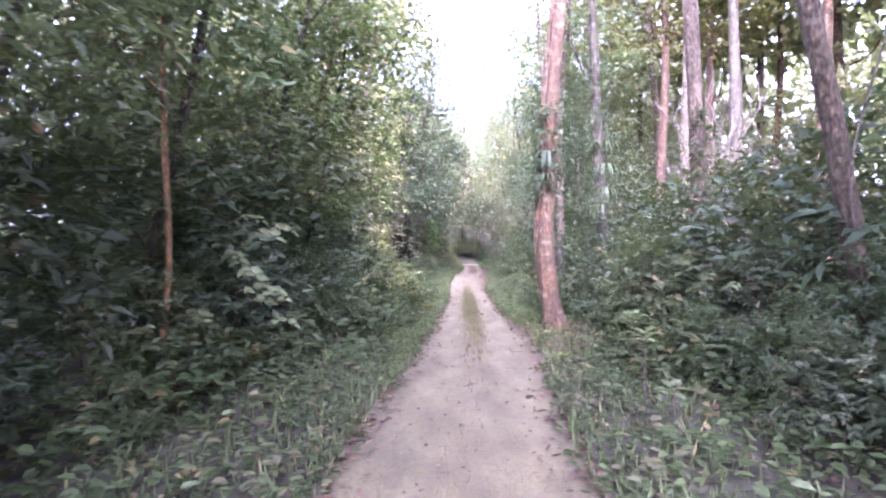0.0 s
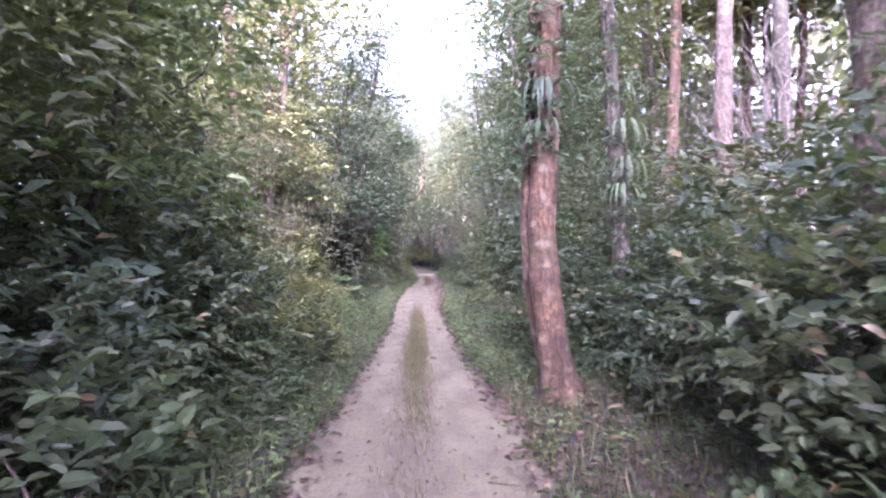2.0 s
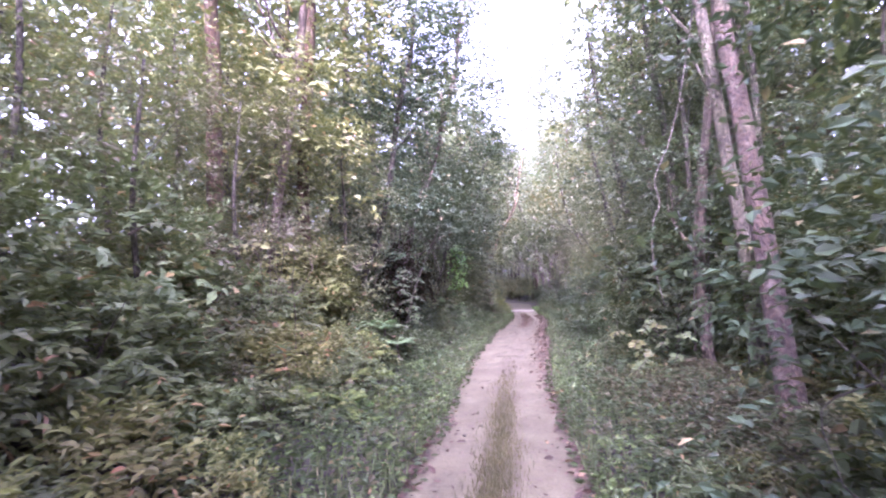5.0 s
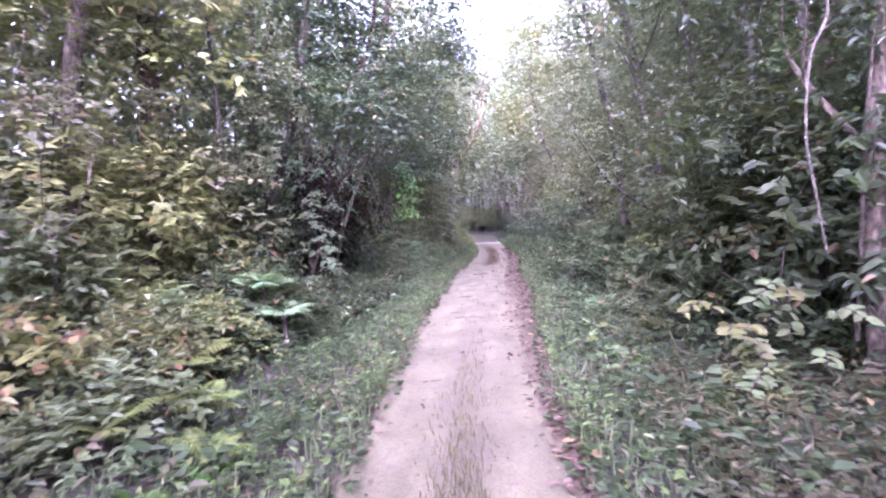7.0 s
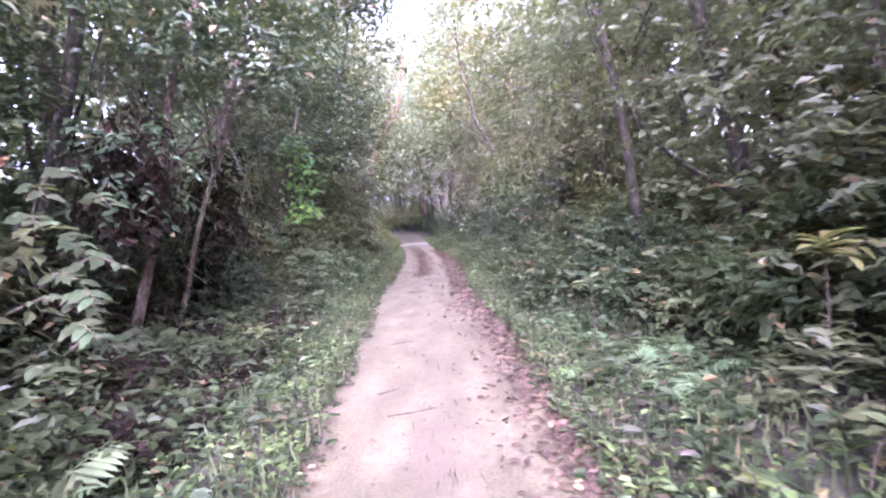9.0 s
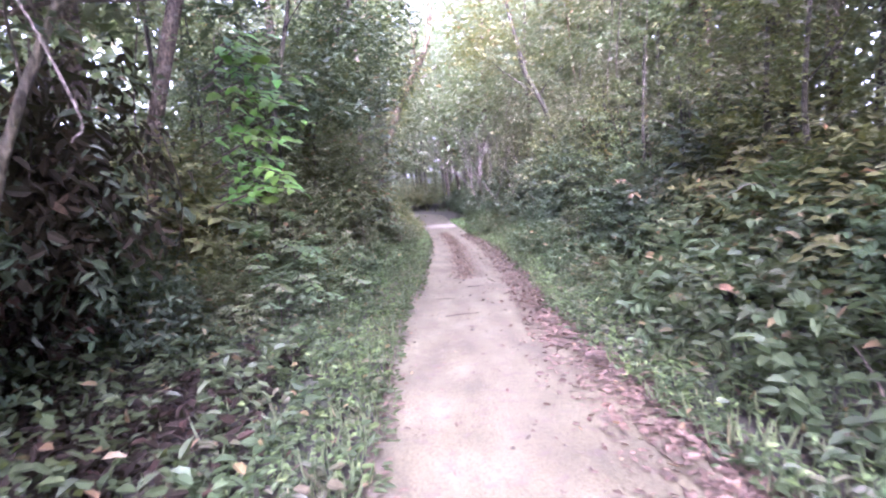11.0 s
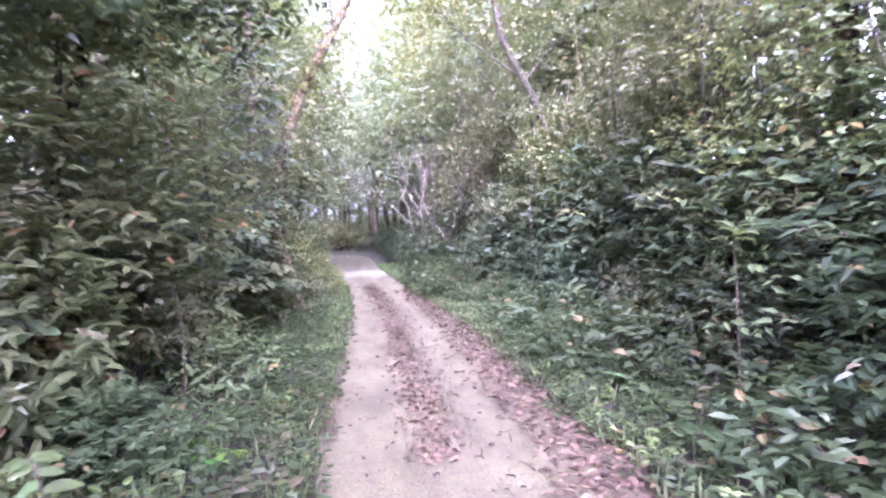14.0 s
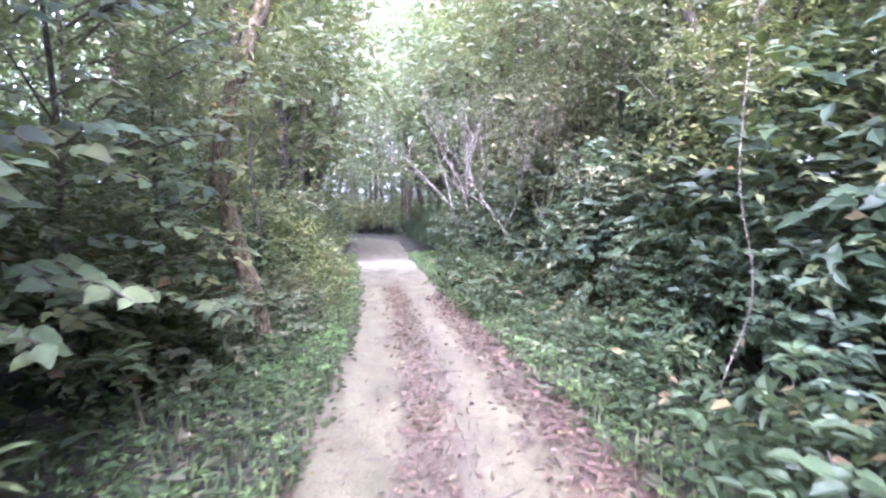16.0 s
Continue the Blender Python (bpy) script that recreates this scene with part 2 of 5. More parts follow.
    far_r.inputs["From Min"].default_value, far_r.inputs["From Max"].default_value = 12.0, 7.0
    l.new(math_node(n, l, "ABSOLUTE", math_node(n, l, "SUBTRACT", uv.outputs[1], 56.0)), far_r.inputs["Value"])
    run = math_node(n, l, "MAXIMUM", near_r.outputs[0], math_node(n, l, "MULTIPLY", far_r.outputs[0], 0.75))
    run = math_node(n, l, "MULTIPLY", math_node(n, l, "MAXIMUM", run, 0.15), math_node(n, l, "MAXIMUM", math_node(n, l, "MULTIPLY_ADD", long_n.outputs[0], 4.0, -1.15), 0.1))
    fac = math_node(n, l, "MINIMUM", math_node(n, l, "MULTIPLY", math_node(n, l, "MULTIPLY", ridge.outputs[0], run), 0.95), 0.92)
    col = mix_node(n, l, fac, col, (0.082, 0.066, 0.042))
    # soiled edges
    edge = n.new("ShaderNodeMapRange")
    edge.inputs["From Min"].default_value, edge.inputs["From Max"].default_value = 0.40, 0.52
    l.new(math_node(n, l, "ADD", math_node(n, l, "ABSOLUTE", math_node(n, l, "SUBTRACT", uv.outputs[0], 0.5)), wob), edge.inputs["Value"])
    col = mix_node(n, l, math_node(n, l, "MULTIPLY", edge.outputs[0], 0.75), col, (0.095, 0.068, 0.055))
    # a sunlit spot far along, painted into the sand as whiter colour
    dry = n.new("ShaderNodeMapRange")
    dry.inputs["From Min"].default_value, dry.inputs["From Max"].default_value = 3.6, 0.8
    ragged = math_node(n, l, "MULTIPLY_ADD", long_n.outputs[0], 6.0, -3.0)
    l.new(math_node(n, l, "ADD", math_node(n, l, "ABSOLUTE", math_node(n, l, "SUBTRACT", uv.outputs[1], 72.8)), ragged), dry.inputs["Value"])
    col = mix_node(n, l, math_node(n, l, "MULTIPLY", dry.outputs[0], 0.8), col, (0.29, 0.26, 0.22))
    l.new(col, p.inputs["Base Color"])
    p.inputs["Roughness"].default_value = 0.95
    h = math_node(n, l, "ADD", fine.outputs[0], math_node(n, l, "MULTIPLY", mid.outputs[0], 2.0))
    bump_node(n, l, h, 0.6, 0.02, p)
    return m


SOIL = soil_material()
SAND = sand_material()

# ---- geometry helpers ----


class Geo:
    """Gathers quads, then makes one mesh of them."""

    def __init__(self):
        self.v, self.f, self.count = [], [], 0

    def add(self, v, f):
        v = np.asarray(v, float).reshape(-1, 3)
        self.f.append(np.asarray(f, int).reshape(-1, 4) + self.count)
        self.v.append(v)
        self.count += len(v)
        return self

    def mesh(self, name, material, smooth=False):
        me = bpy.data.meshes.new(name)
        v, f = np.concatenate(self.v), np.concatenate(self.f)
        me.vertices.add(len(v))
        me.vertices.foreach_set("co", v.astype(np.float32).ravel())
        me.loops.add(f.size)
        me.loops.foreach_set("vertex_index", f.astype(np.int32).ravel())
        me.polygons.add(len(f))
        me.polygons.foreach_set("loop_start", np.arange(0, f.size, 4, dtype=np.int32))
        me.polygons.foreach_set("use_smooth", np.full(len(f), smooth))
        me.update(calc_edges=True)
        me.materials.append(material)
        return me


def part(name, geo, material, parent, label="", smooth=False):
    ob = new(name, geo.mesh(name, material, smooth))
    ob.parent = parent
    return tagged(ob, label)


def thing(name, place, label, category, group="", turn=0.0):
    ob = new(name)
    ob.matrix_basis = Matrix.Translation(place) @ Matrix.Rotation(turn, 4, "Z")
    return tagged(ob, label, category, group)


def unit(a):
    return a / np.maximum(np.linalg.norm(a, axis=-1, keepdims=True), 1e-9)


def smooth_line(points, steps=6):
    """A Catmull-Rom curve through the points."""
    p = np.asarray(points, float)
    p = np.vstack([2 * p[0] - p[1], p, 2 * p[-1] - p[-2]])
    out = []
    for i in range(1, len(p) - 2):
        for s in np.arange(steps) / steps:
            a, b, c, d = p[i - 1], p[i], p[i + 1], p[i + 2]
            out.append(0.5 * (2 * b + (c - a) * s + (2 * a - 5 * b + 4 * c - d) * s * s + (3 * b - a - 3 * c + d) * s ** 3))
    out.append(p[-2])
    return np.array(out)


def tube(geo, line, radii, sides=8, rng=None, rough=0.0, flare=0.0):
    """A tapered, slightly uneven tube along a line; flare widens its foot into buttressed roots."""
    line = np.asarray(line, float)
    k = len(line)
    radii = np.interp(np.linspace(0, 1, k), np.linspace(0, 1, len(radii)), radii)
    tang = unit(np.gradient(line, axis=0))
    ref = np.where(np.abs(tang[:, 2:3]) > 0.95, [[1.0, 0, 0]], [[0, 0, 1.0]])
    a = unit(np.cross(tang, ref))
    if abs(tang[0, 2]) > 0.7:
        a = unit(np.cross(tang, [[0.0, 1.0, 0.05]]))
    b = np.cross(tang, a)
    ang = np.linspace(0, 2 * np.pi, sides, endpoint=False)
    ring = np.cos(ang)[None, :, None] * a[:, None] + np.sin(ang)[None, :, None] * b[:, None]
    r = np.repeat(radii[:, None], sides, 1)
    if rng is not None and rough:
        r = r * (1 + rough * (rng.random((k, sides)) - 0.5) + rough * np.sin(ang * 3 + rng.random() * 6)[None] * 0.5)
    if flare:
        h = line[:, 2] - line[0, 2]
        r = r * (1 + flare * np.exp(-h / 0.22)[:, None] * (1.0 + 0.6 * np.sin(ang * 4 + 1.0)[None]))
    v = line[:, None] + ring * r[..., None]
    i, j = np.meshgrid(np.arange(k - 1), np.arange(sides), indexing="ij")
    j2 = (j + 1) % sides
    geo.add(v, np.stack([i * sides + j, i * sides + j2, (i + 1) * sides + j2, (i + 1) * sides + j], -1))


def leaves(geo, rng, pos, along, up, length, ratio=0.42, fold=0.18, droop=0.2, simple=False, fine=False):
    """Pointed leaves: two halves folded on the midrib (or, far away, one lozenge; near by, a rounded outline)."""
    n = len(pos)
    length = np.broadcast_to(length, (n,))[:, None]
    along = unit(along)
    side = unit(np.cross(along, up))
    nor = np.cross(side, along)
    w = length * ratio * (0.8 + 0.4 * rng.random((n, 1))) * 0.5
    tip = pos + along * length - nor * length * droop
    if simple:
        c = pos + along * length * 0.45
        v = np.stack([pos, c + side * w * 1.15, tip, c - side * w * 1.15], 1)
        geo.add(v, np.arange(n * 4).reshape(n, 4))
        return
    if fine:
        st = np.array([0.0, 0.12, 0.3, 0.5, 0.7, 0.88, 1.0])
        wide = np.array([0.04, 0.62, 0.95, 1.0, 0.8, 0.42, 0.02])
        wave = 1 + 0.12 * rng.normal(0, 1, (n, 7))
        mid = pos[:, None] + along[:, None] * (length * st)[..., None] - nor[:, None] * (length * droop * st ** 2)[..., None]
        off = side[:, None] * (w * wide * wave)[..., None]
        up2 = nor[:, None] * (w * wide * fold * 2)[..., None]
        v = np.stack([mid + off + up2, mid, mid - off + up2], 2).reshape(n, 21, 3)
        i = np.arange(6)[:, None] * 3
        quads = np.concatenate([i + [[0, 1, 4, 3]], i + [[1, 2, 5, 4]]])
        geo.add(v, (np.arange(n)[:, None, None] * 21 + quads[None]).reshape(-1, 4))
        return
    lift = nor * w * fold * 2
    c1 = pos + along * length * 0.28
    c2 = pos + along * length * 0.68 - nor * length * droop * 0.4
    v = np.stack([pos, c1 + side * w * 0.9 + lift, c2 + side * w * 0.85 + lift, tip, c2 - side * w * 0.85 + lift, c1 - side * w * 0.9 + lift], 1)
    base = np.arange(n)[:, None] * 6
    geo.add(v, np.concatenate([base + [[0, 1, 2, 3]], base + [[0, 3, 4, 5]]]))


def twigs(geo, rng, origin, out, count, length, leaf, droop=0.25, simple=False, flat=0.5, ratio=0.42):
    """Leafy twigs that start at the origins and run outwards; leaves stand alternately along each."""
    n = len(origin)
    out = unit(out)
    s = (np.arange(count) + 0.6)[None] / count
    reach = length * (0.6 + 0.8 * rng.random((n, 1)))
    p = origin[:, None] + out[:, None] * (s * reach)[..., None]
    p[..., 2] -= (s * s) * reach * 0.25
    side = unit(np.cross(out, [0, 0, 1.0]))
    sign = np.where(np.arange(count) % 2, 1.0, -1.0)[None, :, None]
    d = out[:, None] * 0.7 + side[:, None] * sign * 0.9 + rng.normal(0, 0.3, (n, count, 3))
    d[..., 2] -= 0.12
    up = np.array([0, 0, 0.75]) + 0.6 * out[:, None] + rng.normal(0, flat, (n, count, 3))
    size = leaf * (0.6 + 0.7 * rng.random((n, count)))
    leaves(geo, rng, p.reshape(-1, 3), d.reshape(-1, 3), up.reshape(-1, 3), size.ravel(), ratio, 0.18, droop, simple)


def ball(rng, n, low=-0.35):
    """Random directions over a sphere, down to the sine low."""
    z = low + (1 - low) * rng.random(n)
    a = rng.random(n) * 2 * np.pi
    r = np.sqrt(np.maximum(0, 1 - z * z))
    return np.stack([r * np.cos(a), r * np.sin(a), z], 1)


def lumpy(rng, d, lobes=9, depth=0.35):
    c = ball(rng, lobes)
    near = np.max(d @ c.T, axis=1)
    return 1 - depth + depth * np.clip((near - 0.55) / 0.4, 0, 1)


def shrub_meshes(seed, radius, height, n, per, leaf, material, simple=False, ratio=0.42, stem_count=3):
    """The meshes of one shrub: woody stems and its foliage."""
    rng = np.random.default_rng(seed)
    d = ball(rng, n, -0.45)
    f = (0.5 + 0.5 * np.sqrt(rng.random(n))) * lumpy(rng, d, 11, 0.48)
    p = np.stack([radius * f * d[:, 0], radius * f * d[:, 1], height * (0.46 + 0.54 * f * d[:, 2])], 1)
    p[:, 2] = np.maximum(p[:, 2], 0.08)
    out = d + np.array([0, 0, 0.25]) + rng.normal(0, 0.35, d.shape)
    g = Geo()
    twigs(g, rng, p, out, per, 0.32, leaf, 0.25, simple, 0.24, ratio)
    stems = []
    for k in range(stem_count):
        s = Geo()
        end = p[rng.integers(n)]
        foot = np.array([rng.normal(0, radius * 0.1), rng.normal(0, radius * 0.1), -0.08])
        bend = foot * 0.5 + end * np.array([0.25, 0.25, 0.6])
        tube(s, smooth_line([foot, bend, end], 3), [0.022, 0.012, 0.005], 5)
        stems.append(s.mesh("stem", STEM, True))
    return stems, g.mesh("foliage", material)


def crown_points(rng, height, base, radius, clumps, shape):
    z = base + (height - base) * rng.random(clumps)
    t = (z - base) / (height - base)
    prof = {"dome": np.sqrt(np.maximum(0.05, 1 - (1.6 * t - 0.6) ** 2)), "column": 0.55 + 0.45 * np.sin(t * 2.6 + 0.4), "top": np.sqrt(np.maximum(0.04, 1 - (2 * t - 1) ** 2))}[shape]
    a = rng.random(clumps) * 2 * np.pi
    r = radius * prof * (0.25 + 0.75 * np.sqrt(rng.random(clumps)))
    return np.stack([r * np.cos(a), r * np.sin(a), z], 1)


def tree_meshes(seed, line, r0, r1, crown, bark, foliage, flare=0.5):
    """Meshes of a tree: trunk along the line, limbs to some clumps of leaves, and the crown.
    crown: base, height, radius, clumps, leaves a clump, leaf length, clump size, shape, simple."""
    rng = np.random.default_rng(seed)
    line = smooth_line(line, 6)
    trunk = Geo()
    tube(trunk, line, [r0, r0 * 0.85, (r0 + r1) / 2, r1], 12, rng, 0.14, flare)
    limbs = []
    if not crown:
        return trunk.mesh("trunk", bark, True), limbs, None
    base, height, radius, clumps, per, leaf, size, shape, simple = crown
    c = crown_points(rng, height, base, radius, clumps, shape)
    top = line[-1]
    axis_x = np.interp(c[:, 2], line[:, 2], line[:, 0])
    axis_y = np.interp(c[:, 2], line[:, 2], line[:, 1])
    c[:, 0] += axis_x
    c[:, 1] += axis_y
    for k in np.linspace(0, clumps - 1, min(2 if seed >= 100 else 5, clumps)).astype(int):
        end = c[k]
        z0 = min(max(end[2] - 0.35 * (height - base) * (0.4 + rng.random() * 0.5) - 0.3, base * 0.7), top[2])
        start = np.array([np.interp(z0, line[:, 2], line[:, 0]), np.interp(z0, line[:, 2], line[:, 1]), z0])
        mid = start * 0.5 + end * 0.5 + rng.normal(0, 0.25, 3)
        lr = max(0.012, np.interp(z0, line[:, 2], np.linspace(r0, r1, len(line))) * 0.45)
        g = Geo()
        ln = smooth_line([start, mid, end], 4)
        tube(g, ln, [lr, lr * 0.6, lr * 0.25], 5)
        for q in range(2):
            e2 = c[rng.integers(clumps)]
            s2 = ln[rng.integers(3, len(ln))]
            if np.linalg.norm(e2 - s2) < radius * 1.2:
                tube(g, smooth_line([s2, (s2 + e2) / 2 + rng.normal(0, 0.15, 3), e2], 3), [lr * 0.4, lr * 0.25, lr * 0.12], 4)
        limbs.append(g.mesh("limb", bark, True))
    g = Geo()
    per = int(per * (1.25 if seed < 200 else 1.0))
    d = ball(rng, clumps * per, -0.35)
    org = np.repeat(c, per, 0)
    sz = np.repeat(size * (0.7 + 0.9 * rng.random(clumps)), per)[:, None]
    p = org + d * sz * (0.55 + 0.45 * rng.random((len(d), 1))) * np.array([1, 1, 0.65])
    twigs(g, rng, p, d + np.array([0, 0, 0.1]), 4 if not simple else 3, leaf * 2.0, leaf, 0.3, simple, 0.34)
    return trunk.mesh("trunk", bark, True), limbs, g.mesh("crown", foliage)


def hang(name, mesh, parent, label=""):
    ob = new(name, mesh)
    ob.parent = parent
    return tagged(ob, label)


def tree(meshes, place, label, group="", turn=0.0):
    t = thing("tree", place, label, "tree", group, turn)
    hang("trunk", meshes[0], t)
    for m in meshes[1]:
        hang("limb", m, t)
    if meshes[2]:
        hang("crown", meshes[2], t)
    return t


def shrub(meshes, place, label, group="", turn=0.0):
    name = {"low verge bushes": "bush", "thicket shrubs": "thicket_shrub"}.get(group, "shrub")
    t = thing(name, place, label, "shrub", group, turn)
    for m in meshes[0]:
        hang("stem", m, t)
    hang("foliage", meshes[1], t)
    return t


def place_at(x, y, z=0.0, turn=0.0, scale=1.0, tall=1.0):
    return Matrix.Translation((x, y, z)) @ Matrix.Rotation(turn, 4, "Z") @ Matrix.Diagonal((scale, scale, scale * tall, 1))


# ---- ground and track ----
LEFT = [(-30, -1.2), (0, -1.15), (5.6, -0.97), (9.7, -0.63), (12.7, -0.44), (15.8, -0.26), (18.6, -0.12), (22.4, 0.08), (27, 0.13), (33, 0.25), (37.6, 0.5), (41.2, 0.6), (43.3, 0.82), (46, 1.12), (48.6, 1.3), (52, 1.52), (56, 1.74), (60, 1.9), (68, 1.9), (74, 1.75), (80, 1.7), (88, 1.8), (96, 1.7), (102, 0.8), (108, -1.5), (113, -6), (116, -14)]
RIGHT = [(-30, 1.1), (0, 1.15), (5.6, 1.3), (9.7, 1.69), (12.7, 1.85), (15.9, 1.8), (21.6, 1.9), (27, 2.05), (31.3, 2.45), (36.3, 2.92), (40.5, 3.05), (42.4, 3.2), (44.5, 3.5), (47.5, 3.72), (51, 3.95), (54, 4.1), (59.3, 4.1), (68, 4.2), (75, 4.25), (81, 4.5), (88, 4.8), (96, 5.1), (102, 4.9), (108, 3.4), (114, -0.5), (118, -6), (120, -14)]


def left_edge(y):
    return np.interp(y, [a for a, b in LEFT], [b for a, b in LEFT])


def right_edge(y):
    return np.interp(y, [a for a, b in RIGHT], [b for a, b in RIGHT])


def wave(x, y):
    """Gentle unevenness of the ground, in metres."""
    return 0.05 * np.sin(x * 1.3 + 0.7 * y) + 0.04 * np.sin(y * 1.1 - 0.6 * x + 2) + 0.03 * np.sin(2.7 * x - 1.9 * y) + 0.015 * np.sin(6.1 * x + 5.3 * y)


def ground_height(x, y):
    x, y = np.asarray(x, float), np.asarray(y, float)
    out = np.maximum(left_edge(y) - x, x - right_edge(y))
    rise = np.clip(out / 1.2, 0, 1)
    inside = np.clip(-out / 0.12, 0, 1)
    far = np.clip((out - 3) / 12, 0, 1)
    near = np.clip((122 - y) / 8, 0, 1)
    bank = np.clip((x - right_edge(y) - 0.5) / 1.6, 0, 1) * np.exp(-((y - 26) / 4.5) ** 2) * 0.32
    bank = bank + np.clip((left_edge(y) - x - 1.0) / 5.0, 0, 1) * np.exp(-((y - 26) / 8.0) ** 2) * 0.9
    return bank + near * (0.02 + 0.06 * rise - 0.14 * inside) + wave(x, y) * (0.15 + 0.85 * rise) * (1 - inside * near) + far * 0.9


def ground_sheet():
    xs = np.concatenate([-np.geomspace(900, 5, 26), np.arange(-4.5, 7.01, 0.15), np.geomspace(7.6, 900, 26)])
    ys = np.concatenate([-np.geomspace(700, 12, 14), np.arange(-11, 80, 0.26), np.arange(80, 126, 0.5), np.geomspace(127, 1200, 20)])
    x, y = np.meshgrid(xs, ys, indexing="xy")
    jag = 0.10 * np.sin(y * 5.1) + 0.07 * np.sin(y * 11.3 + 1) + 0.05 * np.sin(y * 23.0 + x)
    z = ground_height(x + jag * (np.abs(x) < 6), y)
    g = Geo()
    ny, nx = x.shape
    i, j = np.meshgrid(np.arange(ny - 1), np.arange(nx - 1), indexing="ij")
    g.add(np.stack([x, y, z], -1), np.stack([i * nx + j, i * nx + j + 1, (i + 1) * nx + j + 1, (i + 1) * nx + j], -1))
    return tagged(new("ground", g.mesh("ground", SOIL, True)), "brown forest floor with leaf mould and moss", "ground", "", "structure")


def track_height(u, y):
    """Two worn ruts with a low ridge between them."""
    rut = np.exp(-((u - 0.27) / 0.11) ** 2) + np.exp(-((u - 0.73) / 0.11) ** 2)
    edge = np.clip((np.abs(u - 0.5) - 0.46) / 0.05, 0, 1)
    return 0.025 - 0.035 * rut - 0.06 * edge + 0.008 * np.sin(y * 2.3 + u * 9) + 0.006 * np.sin(y * 5.7 - u * 14) + 0.003 * np.sin(y * 17 + 31 * u)


def track_sheet():
    us = np.linspace(-0.02, 1.02, 35)
    ys = np.concatenate([np.arange(-25, 76, 0.16), np.arange(76, 119, 0.4)])
    y, u = np.meshgrid(ys, us, indexing="ij")
    lo, hi = left_edge(y) - 0.12, right_edge(y) + 0.12
    g = Geo()
    ny, nx = y.shape
    i, j = np.meshgrid(np.arange(ny - 1), np.arange(nx - 1), indexing="ij")
    f = np.stack([i * nx + j, i * nx + j + 1, (i + 1) * nx + j + 1, (i + 1) * nx + j], -1).reshape(-1, 4)
    g.add(np.stack([lo + (hi - lo) * u, y, track_height(u, y)], -1), f)
    me = g.mesh("track", SAND, True)
    layer = me.uv_layers.new(name="UVMap")
    uv = np.stack([u, y], -1).reshape(-1, 2)[f.ravel()]
    layer.data.foreach_set("uv", uv.astype(np.float32).ravel())
    return tagged(new("road", me), "pale sandy forest track with two worn ruts", "road", "", "structure")


ground_sheet()
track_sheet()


def on_track(u, y):
    lo, hi = left_edge(y) - 0.12, right_edge(y) + 0.12
    return np.stack([lo + (hi - lo) * u, y, track_height(u, y)], -1)


# ---- named trees ----
def line_up(points, top, sway=0.0):
    """A trunk line carried on to its top above the last point."""
    p = [list(q) for q in points]
    a, b = np.array(p[-2]), np.array(p[-1])
    d = (b - a) / max(b[2] - a[2], 0.1)
    p.append([b[0] + d[0] * (top - b[2]) * 0.5 + sway * 0.5, b[1] + 0.1, (b[2] + top) / 2])
    p.append([b[0] + d[0] * (top - b[2]) * 0.7 + sway, b[1] - 0.1, top])
    return np.array(p)


def rooted(points, top, sway=0.0):
    """The same, measured from the foot; returns the foot and the line."""
    ln = line_up(points, top, sway)
    foot = np.array([ln[0][0], ln[0][1], float(ground_height(ln[0][0], ln[0][1])) - 0.08])
    ln = ln - np.array([ln[0][0], ln[0][1], 0])
    ln[0, 2] = 0
    return foot, ln


def named_tree(seed, points, top, r0, r1, crown, bark, foliage, label, sway=0.0, flare=0.5):
    foot, ln = rooted(points, top, sway)
    return tree(tree_meshes(seed, ln, r0, r1, crown, bark, foliage, flare), foot, label)


named_tree(11, [(2.56, 13.6, 0), (2.38, 13.6, 1.2), (2.31, 13.6, 2.3), (2.39, 13.6, 3.6), (2.49, 13.6, 5.7)], 17, 0.21, 0.09, (11, 18, 2.6, 22, 28, 0.22, 0.8, "dome", True), BARK_RED, LEAF_FAR, "tall tree with reddish flaking bark and curved foot beside the track", 0.5, 0.7)
named_tree(10, [(2.46, 13.8, 0), (2.25, 13.8, 1.2), (2.16, 13.8, 2.3), (2.22, 13.8, 3.6), (2.32, 13.8, 5.5)], 12, 0.085, 0.04, (8, 12.5, 1.2, 10, 20, 0.18, 0.6, "dome", True), BARK_RED, LEAF_FAR, "thin brown tree grown against the reddish trunk", 0.3, 0.3)
named_tree(6, [(-3.2, 12.6, 0), (-3.0, 12.6, 1.6), (-2.6, 12.7, 3.0), (-2.3, 12.8, 5.0)], 6.2, 0.06, 0.025, (2.5, 6.8, 1.2, 30, 24, 0.15, 0.65, "dome", False), BARK_DARK, LEAF_FRESH, "leafy tree with fresh green leaves over dark shrubs", 0.1, 0.2)
named_tree(7, [(6.9, 93, 0), (6.5, 93, 4), (5.5, 93, 8), (4.2, 93, 12)], 17, 0.2, 0.08, (8, 19, 3.2, 44, 22, 0.3, 1.1, "dome", True), BARK_BROWN, LEAF_FAR, "tall tree leaning over the far track", -0.5, 0.4)
named_tree(8, [(-0.9, 83, 0), (-0.4, 83, 4), (0.7, 83, 8), (1.8, 83, 12)], 16, 0.2, 0.08, (8, 18, 3.2, 44, 22, 0.3, 1.1, "dome", True), BARK_BROWN, LEAF_FAR, "tall tree leaning over the far track", 0.5, 0.4)
named_tree(9, [(-1.5, 47.8, 0), (-1.4, 47.8, 1.2), (-1.3, 47.9, 2.4), (-1.2, 48.0, 4.0)], 5.0, 0.05, 0.02, (0.7, 5.8, 1.1, 46, 24, 0.16, 0.6, "column", False), BARK_DARK, LEAF_MID, "bushy green tree with broad pale leaves", 0.1, 0.2)
